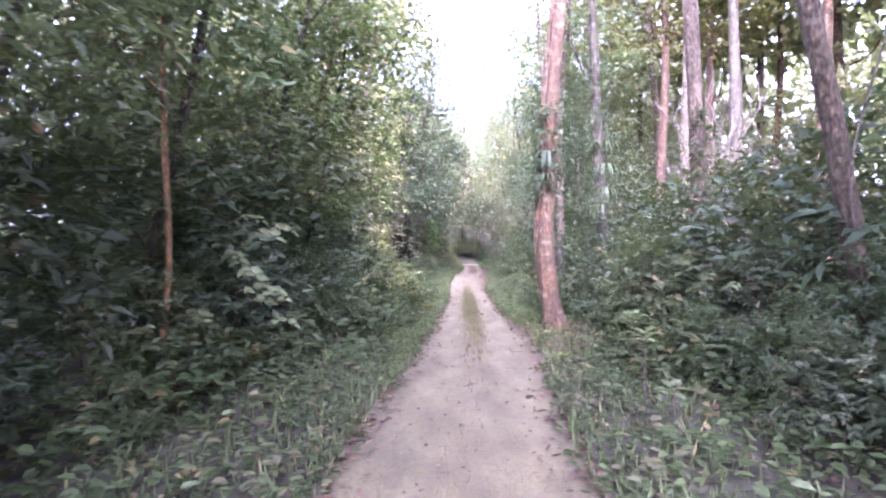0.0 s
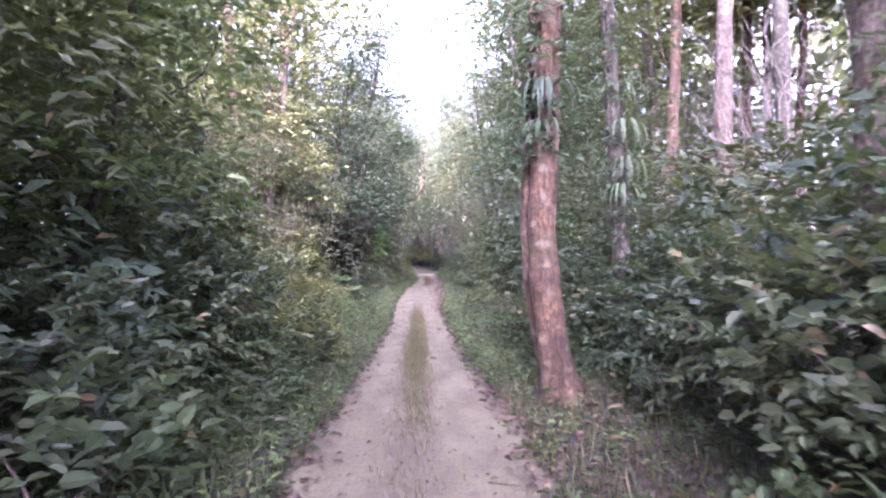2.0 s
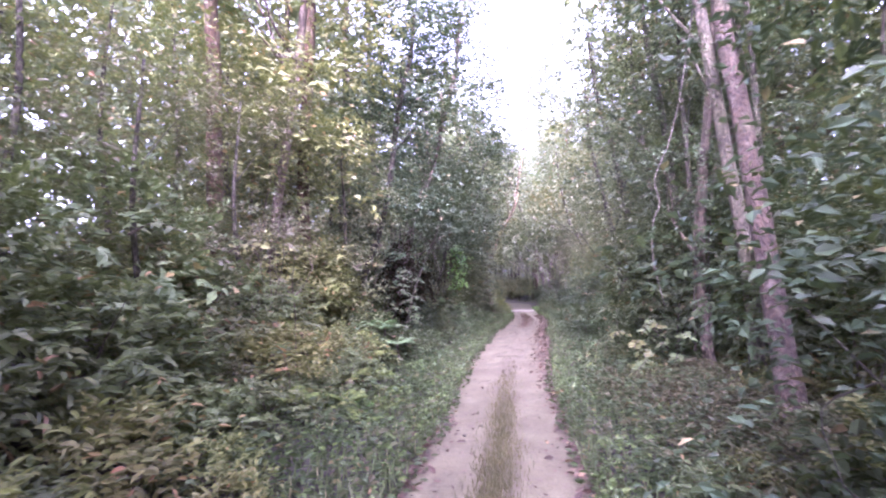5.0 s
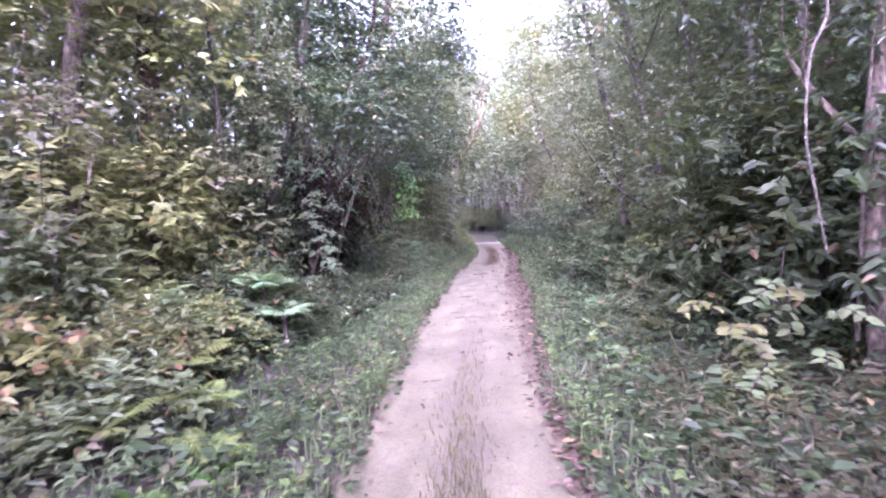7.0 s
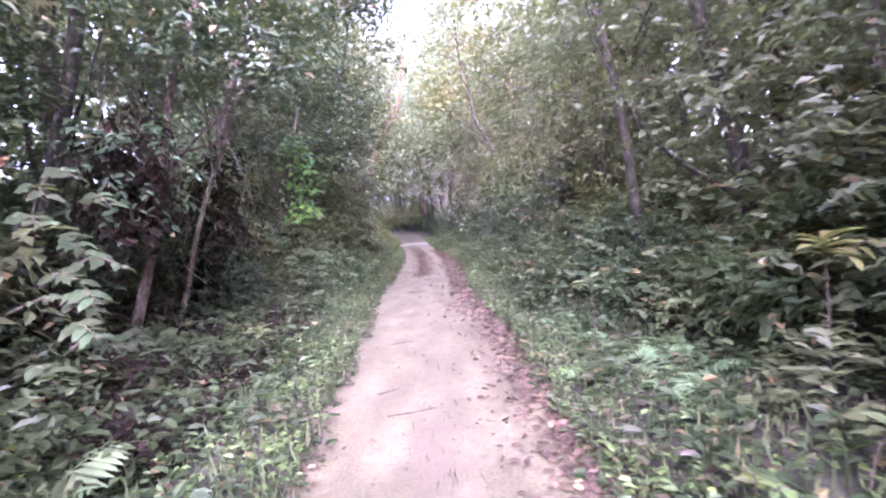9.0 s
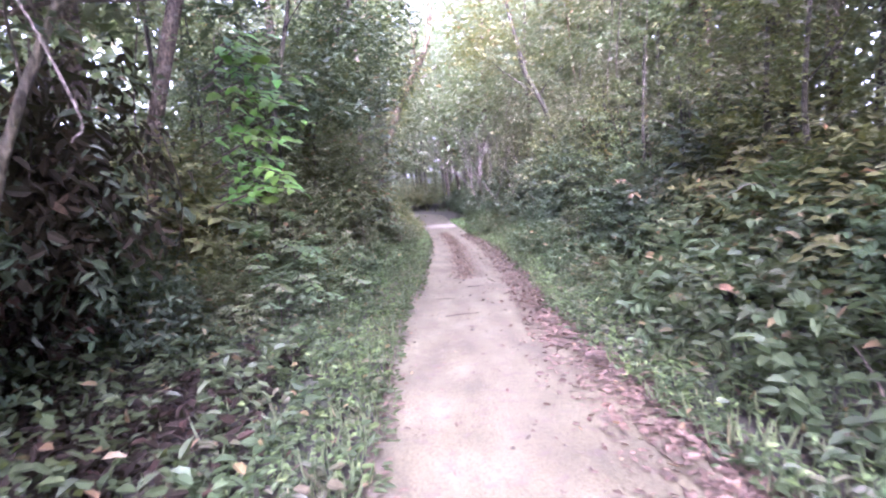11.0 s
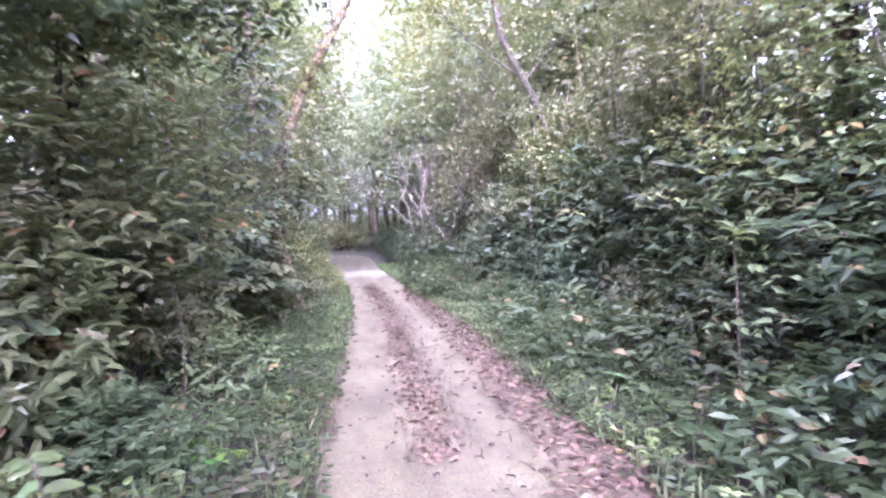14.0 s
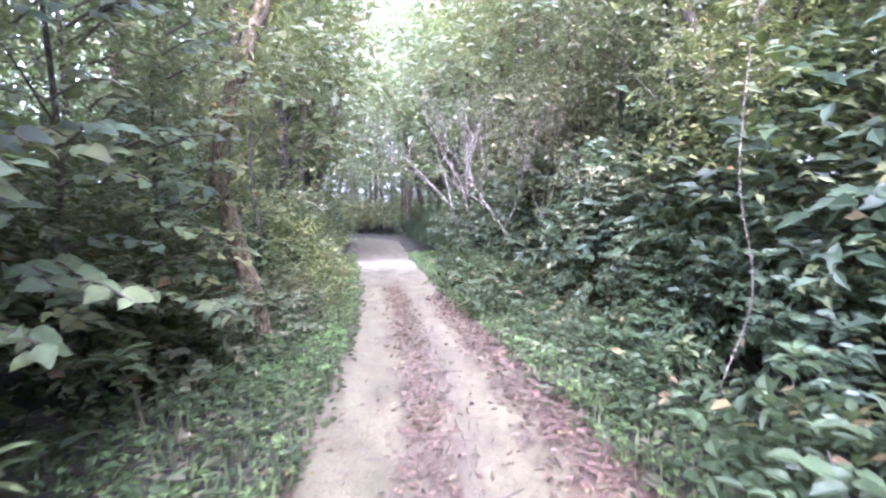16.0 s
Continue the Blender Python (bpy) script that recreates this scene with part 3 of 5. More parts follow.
named_tree(12, [(4.3, 16.0, 0), (4.22, 16.0, 3.0), (4.14, 16.0, 4.3), (4.07, 16.0, 6.2)], 15, 0.155, 0.07, (6.5, 15.5, 1.7, 20, 24, 0.2, 0.7, "column", True), BARK_DARK, LEAF_FAR, "dark slender tree hung with strap-leaved epiphytes")
named_tree(13, [(4.8, 11.1, 0), (4.72, 11.1, 2.2), (4.7, 11.1, 3.3), (4.65, 11.1, 4.6)], 17, 0.17, 0.09, (11, 18, 2.2, 16, 24, 0.22, 0.8, "dome", True), BARK_BROWN, LEAF_FAR, "straight brown tree trunk rising from dense shrubs")
named_tree(14, [(5.05, 6.8, 0), (4.89, 6.8, 0.6), (4.7, 6.8, 1.65), (4.44, 6.8, 3.1), (4.12, 6.8, 4.7)], 12, 0.15, 0.08, (6, 13, 2.0, 16, 28, 0.2, 0.8, "dome", True), BARK_BROWN, LEAF_DARK, "leaning brown tree with a thin vine along it")
named_tree(15, [(10.2, 27.5, 0), (9.98, 27.5, 5.25), (9.71, 27.5, 8.16), (9.44, 27.5, 11.28)], 21, 0.24, 0.08, (12, 20, 2.4, 14, 22, 0.24, 0.8, "dome", True), BARK_BROWN, LEAF_FAR, "tall brown tree standing behind shrubs")
named_tree(16, [(7.4, 18.5, 0), (7.45, 18.5, 4.0), (7.47, 18.5, 5.5), (7.53, 18.5, 7.4)], 20, 0.21, 0.1, (12, 21, 2.6, 14, 22, 0.24, 0.8, "dome", True), BARK_BROWN, LEAF_FAR, "tall brown tree standing behind shrubs")
named_tree(17, [(9.6, 19.5, 0), (9.53, 19.5, 4.1), (9.47, 19.5, 5.8), (9.44, 19.5, 7.8)], 20, 0.22, 0.1, (13, 21, 2.6, 14, 22, 0.24, 0.8, "dome", True), BARK_DARK, LEAF_FAR, "tall dark tree standing behind shrubs")
named_tree(18, [(4.38, 22.25, 0), (4.42, 22.52, 0.66), (4.53, 23.19, 2.29), (4.65, 23.95, 4.13), (4.84, 25.1, 7.0)], 18, 0.165, 0.11, (10, 19, 3.0, 24, 28, 0.22, 0.9, "dome", True), BARK_MOTTLED, LEAF_FAR, "thick leaning tree with reddish mottled bark", 0.2, 0.5)
named_tree(19, [(5.12, 25.0, 0), (4.98, 25.0, 2.34), (4.78, 25.0, 3.81), (4.5, 25.0, 6.08)], 13, 0.125, 0.06, (7.5, 14, 2.0, 16, 26, 0.2, 0.8, "dome", True), BARK_PALE, LEAF_DARK, "slender pale tree with a broken side branch")
named_tree(20, [(4.62, 25.8, 0), (4.53, 25.8, 1.79), (4.68, 25.8, 3.69), (4.77, 25.8, 4.44)], 10, 0.10, 0.04, (2.8, 11, 2.2, 40, 46, 0.105, 0.75, "column", True), BARK_BROWN, LEAF_SHADED, "small leafy tree with thin brown stem")
named_tree(21, [(-3.4, 7.1, 0), (-3.29, 7.1, 1.0), (-3.23, 7.1, 1.85), (-3.29, 7.1, 3.5)], 8, 0.045, 0.025, (3.6, 9, 1.7, 24, 30, 0.16, 0.7, "dome", False), BARK_ORANGE, LEAF_DARK, "thin crooked sapling with an orange-brown stem", 0.0, 0.2)
named_tree(22, [(-3.1, 36.3, 0), (-2.68, 36.3, 1.4), (-2.54, 36.3, 1.9), (-2.15, 36.3, 3.9), (-1.91, 36.3, 4.65)], 8.5, 0.085, 0.05, (3.8, 10.5, 2.5, 60, 34, 0.17, 0.75, "dome", True), BARK_BROWN, LEAF_SHADED, "leaning brown tree with dark overhanging crown", 0.2, 0.2)
named_tree(23, [(-2.75, 37.1, 0), (-2.38, 37.1, 1.0), (-2.21, 37.1, 1.7), (-1.88, 37.1, 2.65)], 5.5, 0.05, 0.025, (3.2, 6.5, 1.3, 14, 26, 0.15, 0.6, "dome", True), BARK_PALE, LEAF_SHADED, "thin leaning pale sapling", 0.2, 0.2)
named_tree(24, [(0.62, 56, 0), (0.55, 56, 0.7), (0.25, 56, 1.8), (0.1, 56, 2.8), (0.5, 56, 4.1), (1.2, 56, 5.8), (2.2, 55.7, 7.6), (2.5, 55.6, 9.5)], 16, 0.14, 0.06, (9, 17, 2.6, 20, 26, 0.22, 0.8, "dome", True), BARK_OCHRE, LEAF_FAR, "pale ochre leaning tree bending over the track", 0.2, 0.4)
named_tree(25, [(5.5, 36.5, 0), (5.3, 36.5, 1.6), (5.2, 36.5, 2.75), (5.02, 36.5, 3.9), (4.8, 36.5, 5.0)], 9, 0.09, 0.04, (4.5, 11, 2.4, 30, 30, 0.13, 0.75, "dome", True), BARK_DARK, LEAF_FAR, "dark slender tree leaning towards the track")
named_tree(26, [(7.2, 55, 0), (7.0, 55, 2.5), (6.71, 55, 4.0), (6.33, 55, 5.1), (5.73, 55, 6.3), (5.57, 55, 7.1)], 11, 0.11, 0.05, (6, 12.5, 2.2, 22, 26, 0.2, 0.75, "dome", True), BARK_DARK, LEAF_OLIVE, "dark tree leaning over the shrubs")
named_tree(27, [(-5.1, 27.5, 0), (-5.2, 27.5, 3.0), (-5.27, 27.5, 6.2), (-5.36, 27.5, 7.9)], 18, 0.2, 0.09, (11, 19, 2.8, 20, 26, 0.22, 0.8, "dome", True), BARK_RED, LEAF_FAR, "tall tree with pale orange bark behind the thicket")

named_tree(28, [(-2.2, 49.5, 0), (-2.0, 49.5, 2.0), (-1.5, 49.3, 4.0), (-0.9, 49.0, 5.6)], 9, 0.1, 0.05, (4.4, 10, 2.3, 54, 34, 0.18, 0.75, "dome", True), BARK_DARK, LEAF_SHADED, "dark leafy tree overhanging the track", 0.3, 0.2)
named_tree(29, [(5.6, 33.5, 0), (5.4, 33.5, 2.0), (5.0, 33.6, 4.0), (4.7, 33.8, 6.0)], 10, 0.11, 0.05, (2.6, 10.5, 2.2, 44, 36, 0.13, 0.75, "column", True), BARK_DARK, LEAF_FAR, "mid green leafy tree leaning over the verge", -0.3, 0.2)
named_tree(30, [(-3.9, 43.8, 0), (-3.7, 43.9, 2.5), (-2.9, 44.2, 6.0), (-1.8, 45.0, 10)], 16, 0.16, 0.07, (6.5, 16.5, 2.8, 50, 32, 0.2, 1.0, "dome", True), BARK_BROWN, LEAF_SHADED, "tall tree leaning over the track")

named_tree(31, [(5.6, 29.2, 0), (5.5, 29.2, 1.6), (5.2, 29.3, 3.6), (5.0, 29.5, 6.0)], 9.5, 0.1, 0.05, (2.2, 10, 1.8, 56, 44, 0.105, 0.7, "column", True), BARK_DARK, LEAF_DARK, "dense dark leafy tree at the edge of the thicket", -0.2, 0.2)
named_tree(32, [(-4.3, 35.6, 0), (-3.7, 35.4, 2.0), (-2.8, 35.0, 4.5), (-2.2, 34.6, 8.0)], 11, 0.12, 0.06, (2.6, 12, 1.9, 72, 34, 0.16, 0.7, "column", True), BARK_DARK, LEAF_SHADED, "tall dense dark tree over the hollow", 0.2, 0.2)
named_tree(33, [(-4.6, 29.0, 0), (-4.4, 29.0, 3.0), (-4.0, 29.2, 6.0), (-3.7, 29.3, 9.0)], 13, 0.13, 0.06, (3.0, 14, 2.3, 66, 34, 0.19, 0.85, "column", True), BARK_BROWN, LEAF_OLIVE, "tall olive leafy tree behind the bank", 0.2, 0.2)

named_tree(34, [(5.2, 27.7, 0), (5.15, 27.7, 1.6), (5.05, 27.7, 3.0), (5.0, 27.8, 5.0)], 7.5, 0.07, 0.03, (1.2, 8, 1.4, 56, 44, 0.10, 0.55, "column", True), BARK_DARK, LEAF_SHADED, "dense dark bushy tree beside the track", 0.0, 0.2)
named_tree(35, [(5.6, 31.4, 0), (5.5, 31.4, 1.6), (5.3, 31.4, 3.0), (5.0, 31.5, 6.0)], 9, 0.08, 0.03, (1.8, 9.0, 1.7, 44, 36, 0.125, 0.65, "column", True), BARK_DARK, LEAF_FAR, "tall green bushy tree beside the track", 0.0, 0.2)
named_tree(36, [(6.2, 26.6, 0), (6.1, 26.6, 1.6), (6.0, 26.6, 3.0), (5.9, 26.5, 6.0)], 9, 0.08, 0.03, (1.6, 9.5, 1.8, 50, 46, 0.105, 0.7, "column", True), BARK_DARK, LEAF_DARK, "dense dark bushy tree behind the pale trunk", 0.0, 0.2)

named_tree(38, [(3.4, 18.2, 0), (3.4, 18.2, 1.6), (3.3, 18.2, 3.0), (3.35, 18.3, 5.0)], 6.5, 0.05, 0.025, (0.7, 7.2, 1.05, 44, 40, 0.105, 0.6, "column", True), BARK_DARK, LEAF_SHADED, "slim dark bushy tree at the mouth of the bay", 0.0, 0.2)
named_tree(39, [(5.0, 18.4, 0), (5.0, 18.4, 1.6), (4.9, 18.4, 3.0), (5.0, 18.5, 5.0)], 7.0, 0.05, 0.025, (0.9, 7.8, 1.05, 44, 40, 0.105, 0.6, "column", True), BARK_DARK, LEAF_DARK, "slim leafy tree at the mouth of the bay", 0.0, 0.2)
# The trees nearest y 0 stay out of view and are added for shade.
for k, (x, y, high, r) in enumerate([(-4.2, 1.5, 8.5, 2.0), (-4.9, 4.6, 9.0, 2.0), (-4.4, -2.2, 9.5, 2.3), (4.6, -1.0, 9.0, 2.2), (4.6, 2.6, 8.0, 1.7), (-4.3, 8.6, 8.5, 1.8), (-3.8, 11.5, 9.0, 1.8), (-5.8, 7.0, 9.5, 2.2), (-6.2, 11.0, 10.0, 2.2), (-3.9, 14.5, 9.0, 1.8)]):
    named_tree(40 + k, [(x, y, 0), (x + 0.1, y, 1.5), (x + (0.5 if x < 0 else -0.3), y + 0.1, 3.5), (x + (0.9 if x < 0 else -0.5), y + 0.2, 5.5)], high * 0.85, 0.09, 0.04, (2.4, high, r, 44, 34, 0.16, 0.75, "column", True), BARK_DARK, LEAF_DARK, "dark leafy tree overhanging the start of the track", 0.1, 0.2)

named_tree(37, [(-2.6, 45.6, 0), (-2.4, 45.6, 1.6), (-1.9, 45.6, 3.0), (-1.5, 45.8, 5.0)], 7.5, 0.07, 0.03, (3.4, 8.5, 1.9, 56, 34, 0.15, 0.6, "dome", True), BARK_DARK, LEAF_SHADED, "dark leafy tree with low overhanging crown", 0.0, 0.2)

for k in range(7):
    y = 44 + 24 * ((k * 0.618) % 1)
    x = (7.4, 8.3, 9.2)[k % 3] + 0.2 * (k % 2)
    lean = (-0.5, 0.3, -0.2, 0.1)[k % 4]
    named_tree(60 + k, [(x, y, 0), (x + lean * 0.3, y, 2.5), (x + lean, y, 5.0), (x + lean * 1.5, y, 8.0)], 11, 0.055 + 0.012 * (k % 4), 0.03, (6.5, 12, 1.7, 16, 26, 0.2, 0.75, "dome", True), (BARK_BROWN, BARK_OCHRE, BARK_BROWN)[k % 3], LEAF_SUNLIT if k % 2 else LEAF_FAR, "slender tree at the forest edge", 0.2, 0.3)

# ---- forest behind ----
rng = np.random.default_rng(5)
UNDER = [tree_meshes(100 + k, [(0, 0, 0), (0.1, 0.05, 2), (-0.1, 0.1, 4), (0.05, 0, h * 0.9)], 0.08, 0.03, (0.7, h, r, 34, 27, 0.15, 0.8, "column", True), BARK_DARK, mat) for k, (h, r, mat) in enumerate([(6.5, 1.7, LEAF_DARK), (8.0, 1.9, LEAF_MID), (7.0, 1.6, LEAF_OLIVE), (9.0, 2.0, LEAF_SHADED), (7.5, 1.7, LEAF_VINE), (8.5, 1.9, LEAF_FAR), (8.0, 1.8, LEAF_SUNLIT)])]
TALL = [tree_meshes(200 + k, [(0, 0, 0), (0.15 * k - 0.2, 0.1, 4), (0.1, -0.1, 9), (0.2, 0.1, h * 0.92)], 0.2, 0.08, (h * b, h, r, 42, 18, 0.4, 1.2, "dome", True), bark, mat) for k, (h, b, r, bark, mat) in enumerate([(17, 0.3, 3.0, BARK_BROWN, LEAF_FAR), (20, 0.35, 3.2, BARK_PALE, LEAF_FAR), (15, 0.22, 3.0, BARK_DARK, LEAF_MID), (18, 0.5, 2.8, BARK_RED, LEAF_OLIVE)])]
UNDER_TEXT = ["dark green vine-draped understorey tree", "mid green bushy understorey tree", "olive leafy understorey tree", "tall dark bushy understorey tree", "understorey tree smothered in drying vines", "pale green understorey tree hung with vines", "pale yellowish understorey tree"]
TALL_TEXT = ["tall forest tree with brown trunk", "tall forest tree with pale trunk", "dark forest tree with broad crown", "tall slender forest tree with high crown"]
first = {}


def put(kind, meshes, texts, k, m, group, maker):
    key = (kind, k)
    if key not in first:
        first[key] = maker(meshes[k], (0, 0, 0), texts[k], group)
        first[key].matrix_basis = m
        return first[key]
    ob = copy_thing(first[key], Matrix.Identity(4))
    ob.matrix_basis = m
    return ob


WALL_L = [(-12, -3.6), (0, -3.7), (5, -4.0), (7.5, -3.4), (9.5, -2.3), (12, -1.75), (15, -1.95), (18, -2.4), (22, -2.9), (26, -3.0), (30, -2.3), (33, -2.2), (35, -3.6), (38, -3.5), (40.5, -3.0), (43, -2.4), (46, -1.4), (50, -0.3), (55, -0.1), (59, 0.2), (65, 0.7), (73, 0.6), (80, 0.5), (88, 0.6), (97, 0.2), (104, -2), (110, -6)]
WALL_R = [(-12, 3.8), (0, 4.4), (5, 4.6), (7.5, 4.2), (9, 3.3), (10, 3.1), (12.5, 3.5), (14, 3.9), (18, 3.9), (20, 4.8), (22, 6.2), (25, 6.2), (26.5, 5.3), (28, 4.7), (30, 4.4), (33, 4.6), (35, 4.8), (40, 5.0), (45, 5.15), (50, 5.4), (55, 5.5), (60, 5.4), (73, 5.6), (82, 5.8), (90, 6.2), (98, 6.6), (104, 6.6), (110, 4.5)]


def wall_left(y):
    return float(np.interp(y, [a for a, b in WALL_L], [b for a, b in WALL_L]))


def wall_right(y):
    return float(np.interp(y, [a for a, b in WALL_R], [b for a, b in WALL_R]))


def seat(x, y):
    return float(ground_height(x, y)) - 0.05


SUNNY = {"under": (1, 2, 4), "tall": (0, 1, 3), "shrub": (1, 3, 4), "thicket": (1, 2), "bush": (0, 1, 3)}


def line_side(kind, meshes, texts, group, maker, y0, y1, step, off, spread, s0, s1, sides=(-1, 1)):
    """A loose row of plants along both sides of the track, off metres behind the front of the thicket."""
    y = y0
    while y < y1:
        for side in sides:
            yy = y + rng.uniform(-0.4, 0.4) * step
            o = off + rng.uniform(0, spread)
            x = wall_left(yy) - o if side < 0 else wall_right(yy) + o
            k = int(rng.integers(min(len(meshes), 5)))
            if side < 0 and 16 < yy < 32 and len(meshes) > 2:
                k = SUNNY[kind][k % len(SUNNY[kind])]
            low = 0.5 if kind == "under" and side > 0 and yy < 26 else 1.0
            if kind == "bush" and side > 0:
                k = (0, 1, 2, 0)[k] if yy < 33 else (2, 1, 2, 2)[k]
            # Darker leaf kinds at the start and far right stand in for shade.
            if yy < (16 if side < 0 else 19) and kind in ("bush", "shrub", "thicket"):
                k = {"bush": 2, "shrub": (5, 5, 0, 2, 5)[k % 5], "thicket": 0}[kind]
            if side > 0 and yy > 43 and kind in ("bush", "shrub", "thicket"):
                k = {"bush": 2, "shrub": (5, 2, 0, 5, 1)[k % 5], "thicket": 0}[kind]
            if side > 0 and 26 < yy < 43 and kind == "shrub":
                k = (0, 1, 2, 1, 0)[k]
            # Paler leaf kinds stand in for light and haze on the right.
            if side > 0 and 28 < yy < 38 and kind == "thicket":
                k = 1 + k % 2
            if side > 0 and yy > 32 and kind == "under":
                k = (5, 6, 4, 2, 5)[k % 5]
            if kind == "under" and side < 0 and yy < 16:
                k = (0, 3)[k % 2]
            if kind in ("bush", "shrub") and ((side < 0 and 49.0 < yy < 54.0) or (side > 0 and math.hypot(x - 3.5, yy - 32.6) < 1.5) or (kind == "shrub" and side < 0 and 31.2 < yy < 38.5)):
                continue
            if kind == "bush" and side > 0 and 9.5 < yy < 14.6:
                continue
            if kind == "bush":
                x = min(x, float(left_edge(yy)) - 0.7) if side < 0 else max(x, float(right_edge(yy)) + 0.7)
                if side < 0 and 28 < yy <= 31.2:
                    k = 2
                if side < 0 and 31.2 < yy < 38.5:
                    x, k = x - rng.uniform(0.5, 1.2), 2
            put(kind, meshes, texts, k, place_at(x, yy, seat(x, yy), rng.uniform(0, 6.28), rng.uniform(s0, s1) * low, rng.uniform(0.9, 1.15)), group, maker)
        y += step


line_side("under", UNDER, UNDER_TEXT, "understorey trees", tree, 9, 106, 2.6, 2.4, 1.5, 0.75, 1.1)
line_side("under", UNDER, UNDER_TEXT, "understorey trees", tree, 8, 106, 4.8, 5.0, 2.0, 0.9, 1.3, (-1,))
line_side("under", UNDER, UNDER_TEXT, "understorey trees", tree, 27, 106, 4.8, 4.5, 2.0, 0.9, 1.3, (1,))
for k in range(15):
    y = 41.5 + 2.0 * k
    x = wall_right(y) + rng.uniform(0.9, 1.7)
    put("under", UNDER, UNDER_TEXT, (2, 4, 1)[k % 3], place_at(x, y, seat(x, y), rng.uniform(0, 6.28), rng.uniform(0.55, 0.8)), "understorey trees", tree)
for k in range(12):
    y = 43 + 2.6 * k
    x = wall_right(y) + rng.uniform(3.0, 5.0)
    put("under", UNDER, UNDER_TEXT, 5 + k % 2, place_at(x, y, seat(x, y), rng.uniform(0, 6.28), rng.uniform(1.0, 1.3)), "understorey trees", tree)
line_side("tall", TALL, TALL_TEXT, "forest trees", tree, 31, 44, 4.2, 2.0, 2.5, 0.85, 1.15, (-1,))
line_side("tall", TALL, TALL_TEXT, "forest trees", tree, 58, 106, 4.2, 2.0, 2.5, 0.85, 1.15, (-1,))
line_side("tall", TALL, TALL_TEXT, "forest trees", tree, 31, 106, 4.6, 2.4, 2.5, 0.75, 1.05, (1,))
line_side("tall", TALL, TALL_TEXT, "forest trees", tree, -10, 100, 12.0, 8.0, 6.0, 0.9, 1.2, (1,))
# Two unseen rows behind the start, added to shade the near verges.
line_side("tall", TALL, TALL_TEXT, "forest trees", tree, -9, -2, 2.6, -0.9, 0.8, 0.75, 0.9)
line_side("tall", TALL, TALL_TEXT, "forest trees", tree, -22, 0, 4.0, 0.8, 2.0, 0.8, 1.0)
for x, y, f in [(9.0, 90, 1.2), (8.4, 85, 1.15), (3.0, 120, 1.35), (6.5, 114, 1.3), (8.6, 104, 1.35), (10.5, 96, 1.3), (-3.5, 101, 1.3), (-5.0, 86, 1.15), (-8.0, 92, 1.2), (-3.6, 80, 1.1), (8.6, 80, 1.15), (12, 88, 1.3), (4.5, 124, 1.4), (-6.5, 104, 1.35)]:
    put("tall", TALL, TALL_TEXT, int(x * 2 + y) % 3, place_at(x, y, seat(x, y), rng.uniform(0, 6.28), f), "forest trees", tree)
for k, (x, y, f) in enumerate([(-0.9, 62.5, 0.95), (7.0, 66, 0.9), (-0.5, 69, 0.95), (6.8, 73, 1.0), (-0.7, 77, 1.0), (7.2, 80, 1.0), (-0.9, 85, 1.05), (7.4, 88, 1.05), (-1.6, 79.5, 1.1), (8.0, 84.5, 1.1), (-1.6, 92.5, 1.15), (8.4, 96, 1.15), (7.0, 109, 1.3), (1.5, 121, 1.35), (4.0, 119, 1.3), (-2.5, 120, 1.3)]):
    put("tall", TALL, TALL_TEXT, (0, 1, 2)[k % 3], place_at(x, y, seat(x, y), rng.uniform(0, 6.28), f), "forest trees", tree)
for x, y, f in [(8.0, 22, 0.95), (10.5, 24, 1.0), (12, 19, 1.05), (13, 27, 1.1), (9, 32, 1.0), (15, 23, 1.1), (11.5, 35, 1.0), (16, 30, 1.15), (14, 15, 1.0), (18, 20, 1.1)]:
    put("tall", TALL, TALL_TEXT, 3, place_at(x, y, seat(x, y), rng.uniform(0, 6.28), f), "forest trees", tree)
for k in range(22):
    x, y = -14 + 36 * ((k * 0.618) % 1), 121 + 1.0 * k
    put("tall", TALL, TALL_TEXT, k % 4, place_at(x, y, seat(x, y), rng.uniform(0, 6.28), rng.uniform(1.0, 1.35)), "forest trees", tree)
# paler kinds close the track's end, with haze put into their leaf colour
for k in range(16):
    x = -6 + k * 1.3
    y = 118 - 0.7 * max(0, x - 3) + rng.uniform(-1, 2) + (5 if x < 0 else 0)
    put("under", UNDER, UNDER_TEXT, 5 + k % 2, place_at(x, y, seat(x, y), rng.uniform(0, 6.28), rng.uniform(0.8, 1.2)), "understorey trees", tree)
for x, y, s in [(7.0, 58, 0.9), (7.2, 61.5, 1.0), (7.0, 65, 0.95), (7.6, 69, 1.0), (6.4, 48.5, 0.7), (-4.2, 26.5, 0.75), (-4.6, 29.5, 0.9), (-3.4, 31.5, 0.8), (-1.9, 46.8, 0.7), (-0.9, 53.5, 0.65), (-0.3, 54.6, 0.5), (0.2, 58.2, 0.7), (6.2, 40.0, 0.7), (-3.8, 22.5, 0.7)]:
    put("under", UNDER, UNDER_TEXT, 4, place_at(x, y, seat(x, y), rng.uniform(0, 6.28), s), "understorey trees", tree)


def far_woods(seed, n, zone, material, label, leaf=0.55):
    """Woods deeper in the forest, too far to tell one tree from another. zone: x0, x1, y0, y1, height."""
    r = np.random.default_rng(seed)
    x0, x1, y0, y1, high = zone
    x, y = r.uniform(x0, x1, n), r.uniform(y0, y1, n)
    z = ground_height(x, y) + high * r.random(n) ** 1.1 + 0.3
    per = int(14 * 0.55 / leaf)
    d = ball(r, n * per, -0.9)
    p = np.repeat(np.stack([x, y, z], 1), per, 0) + d * np.array([1.7, 1.7, 1.0]) * r.random((n * per, 1)) ** 0.5
    g = Geo()
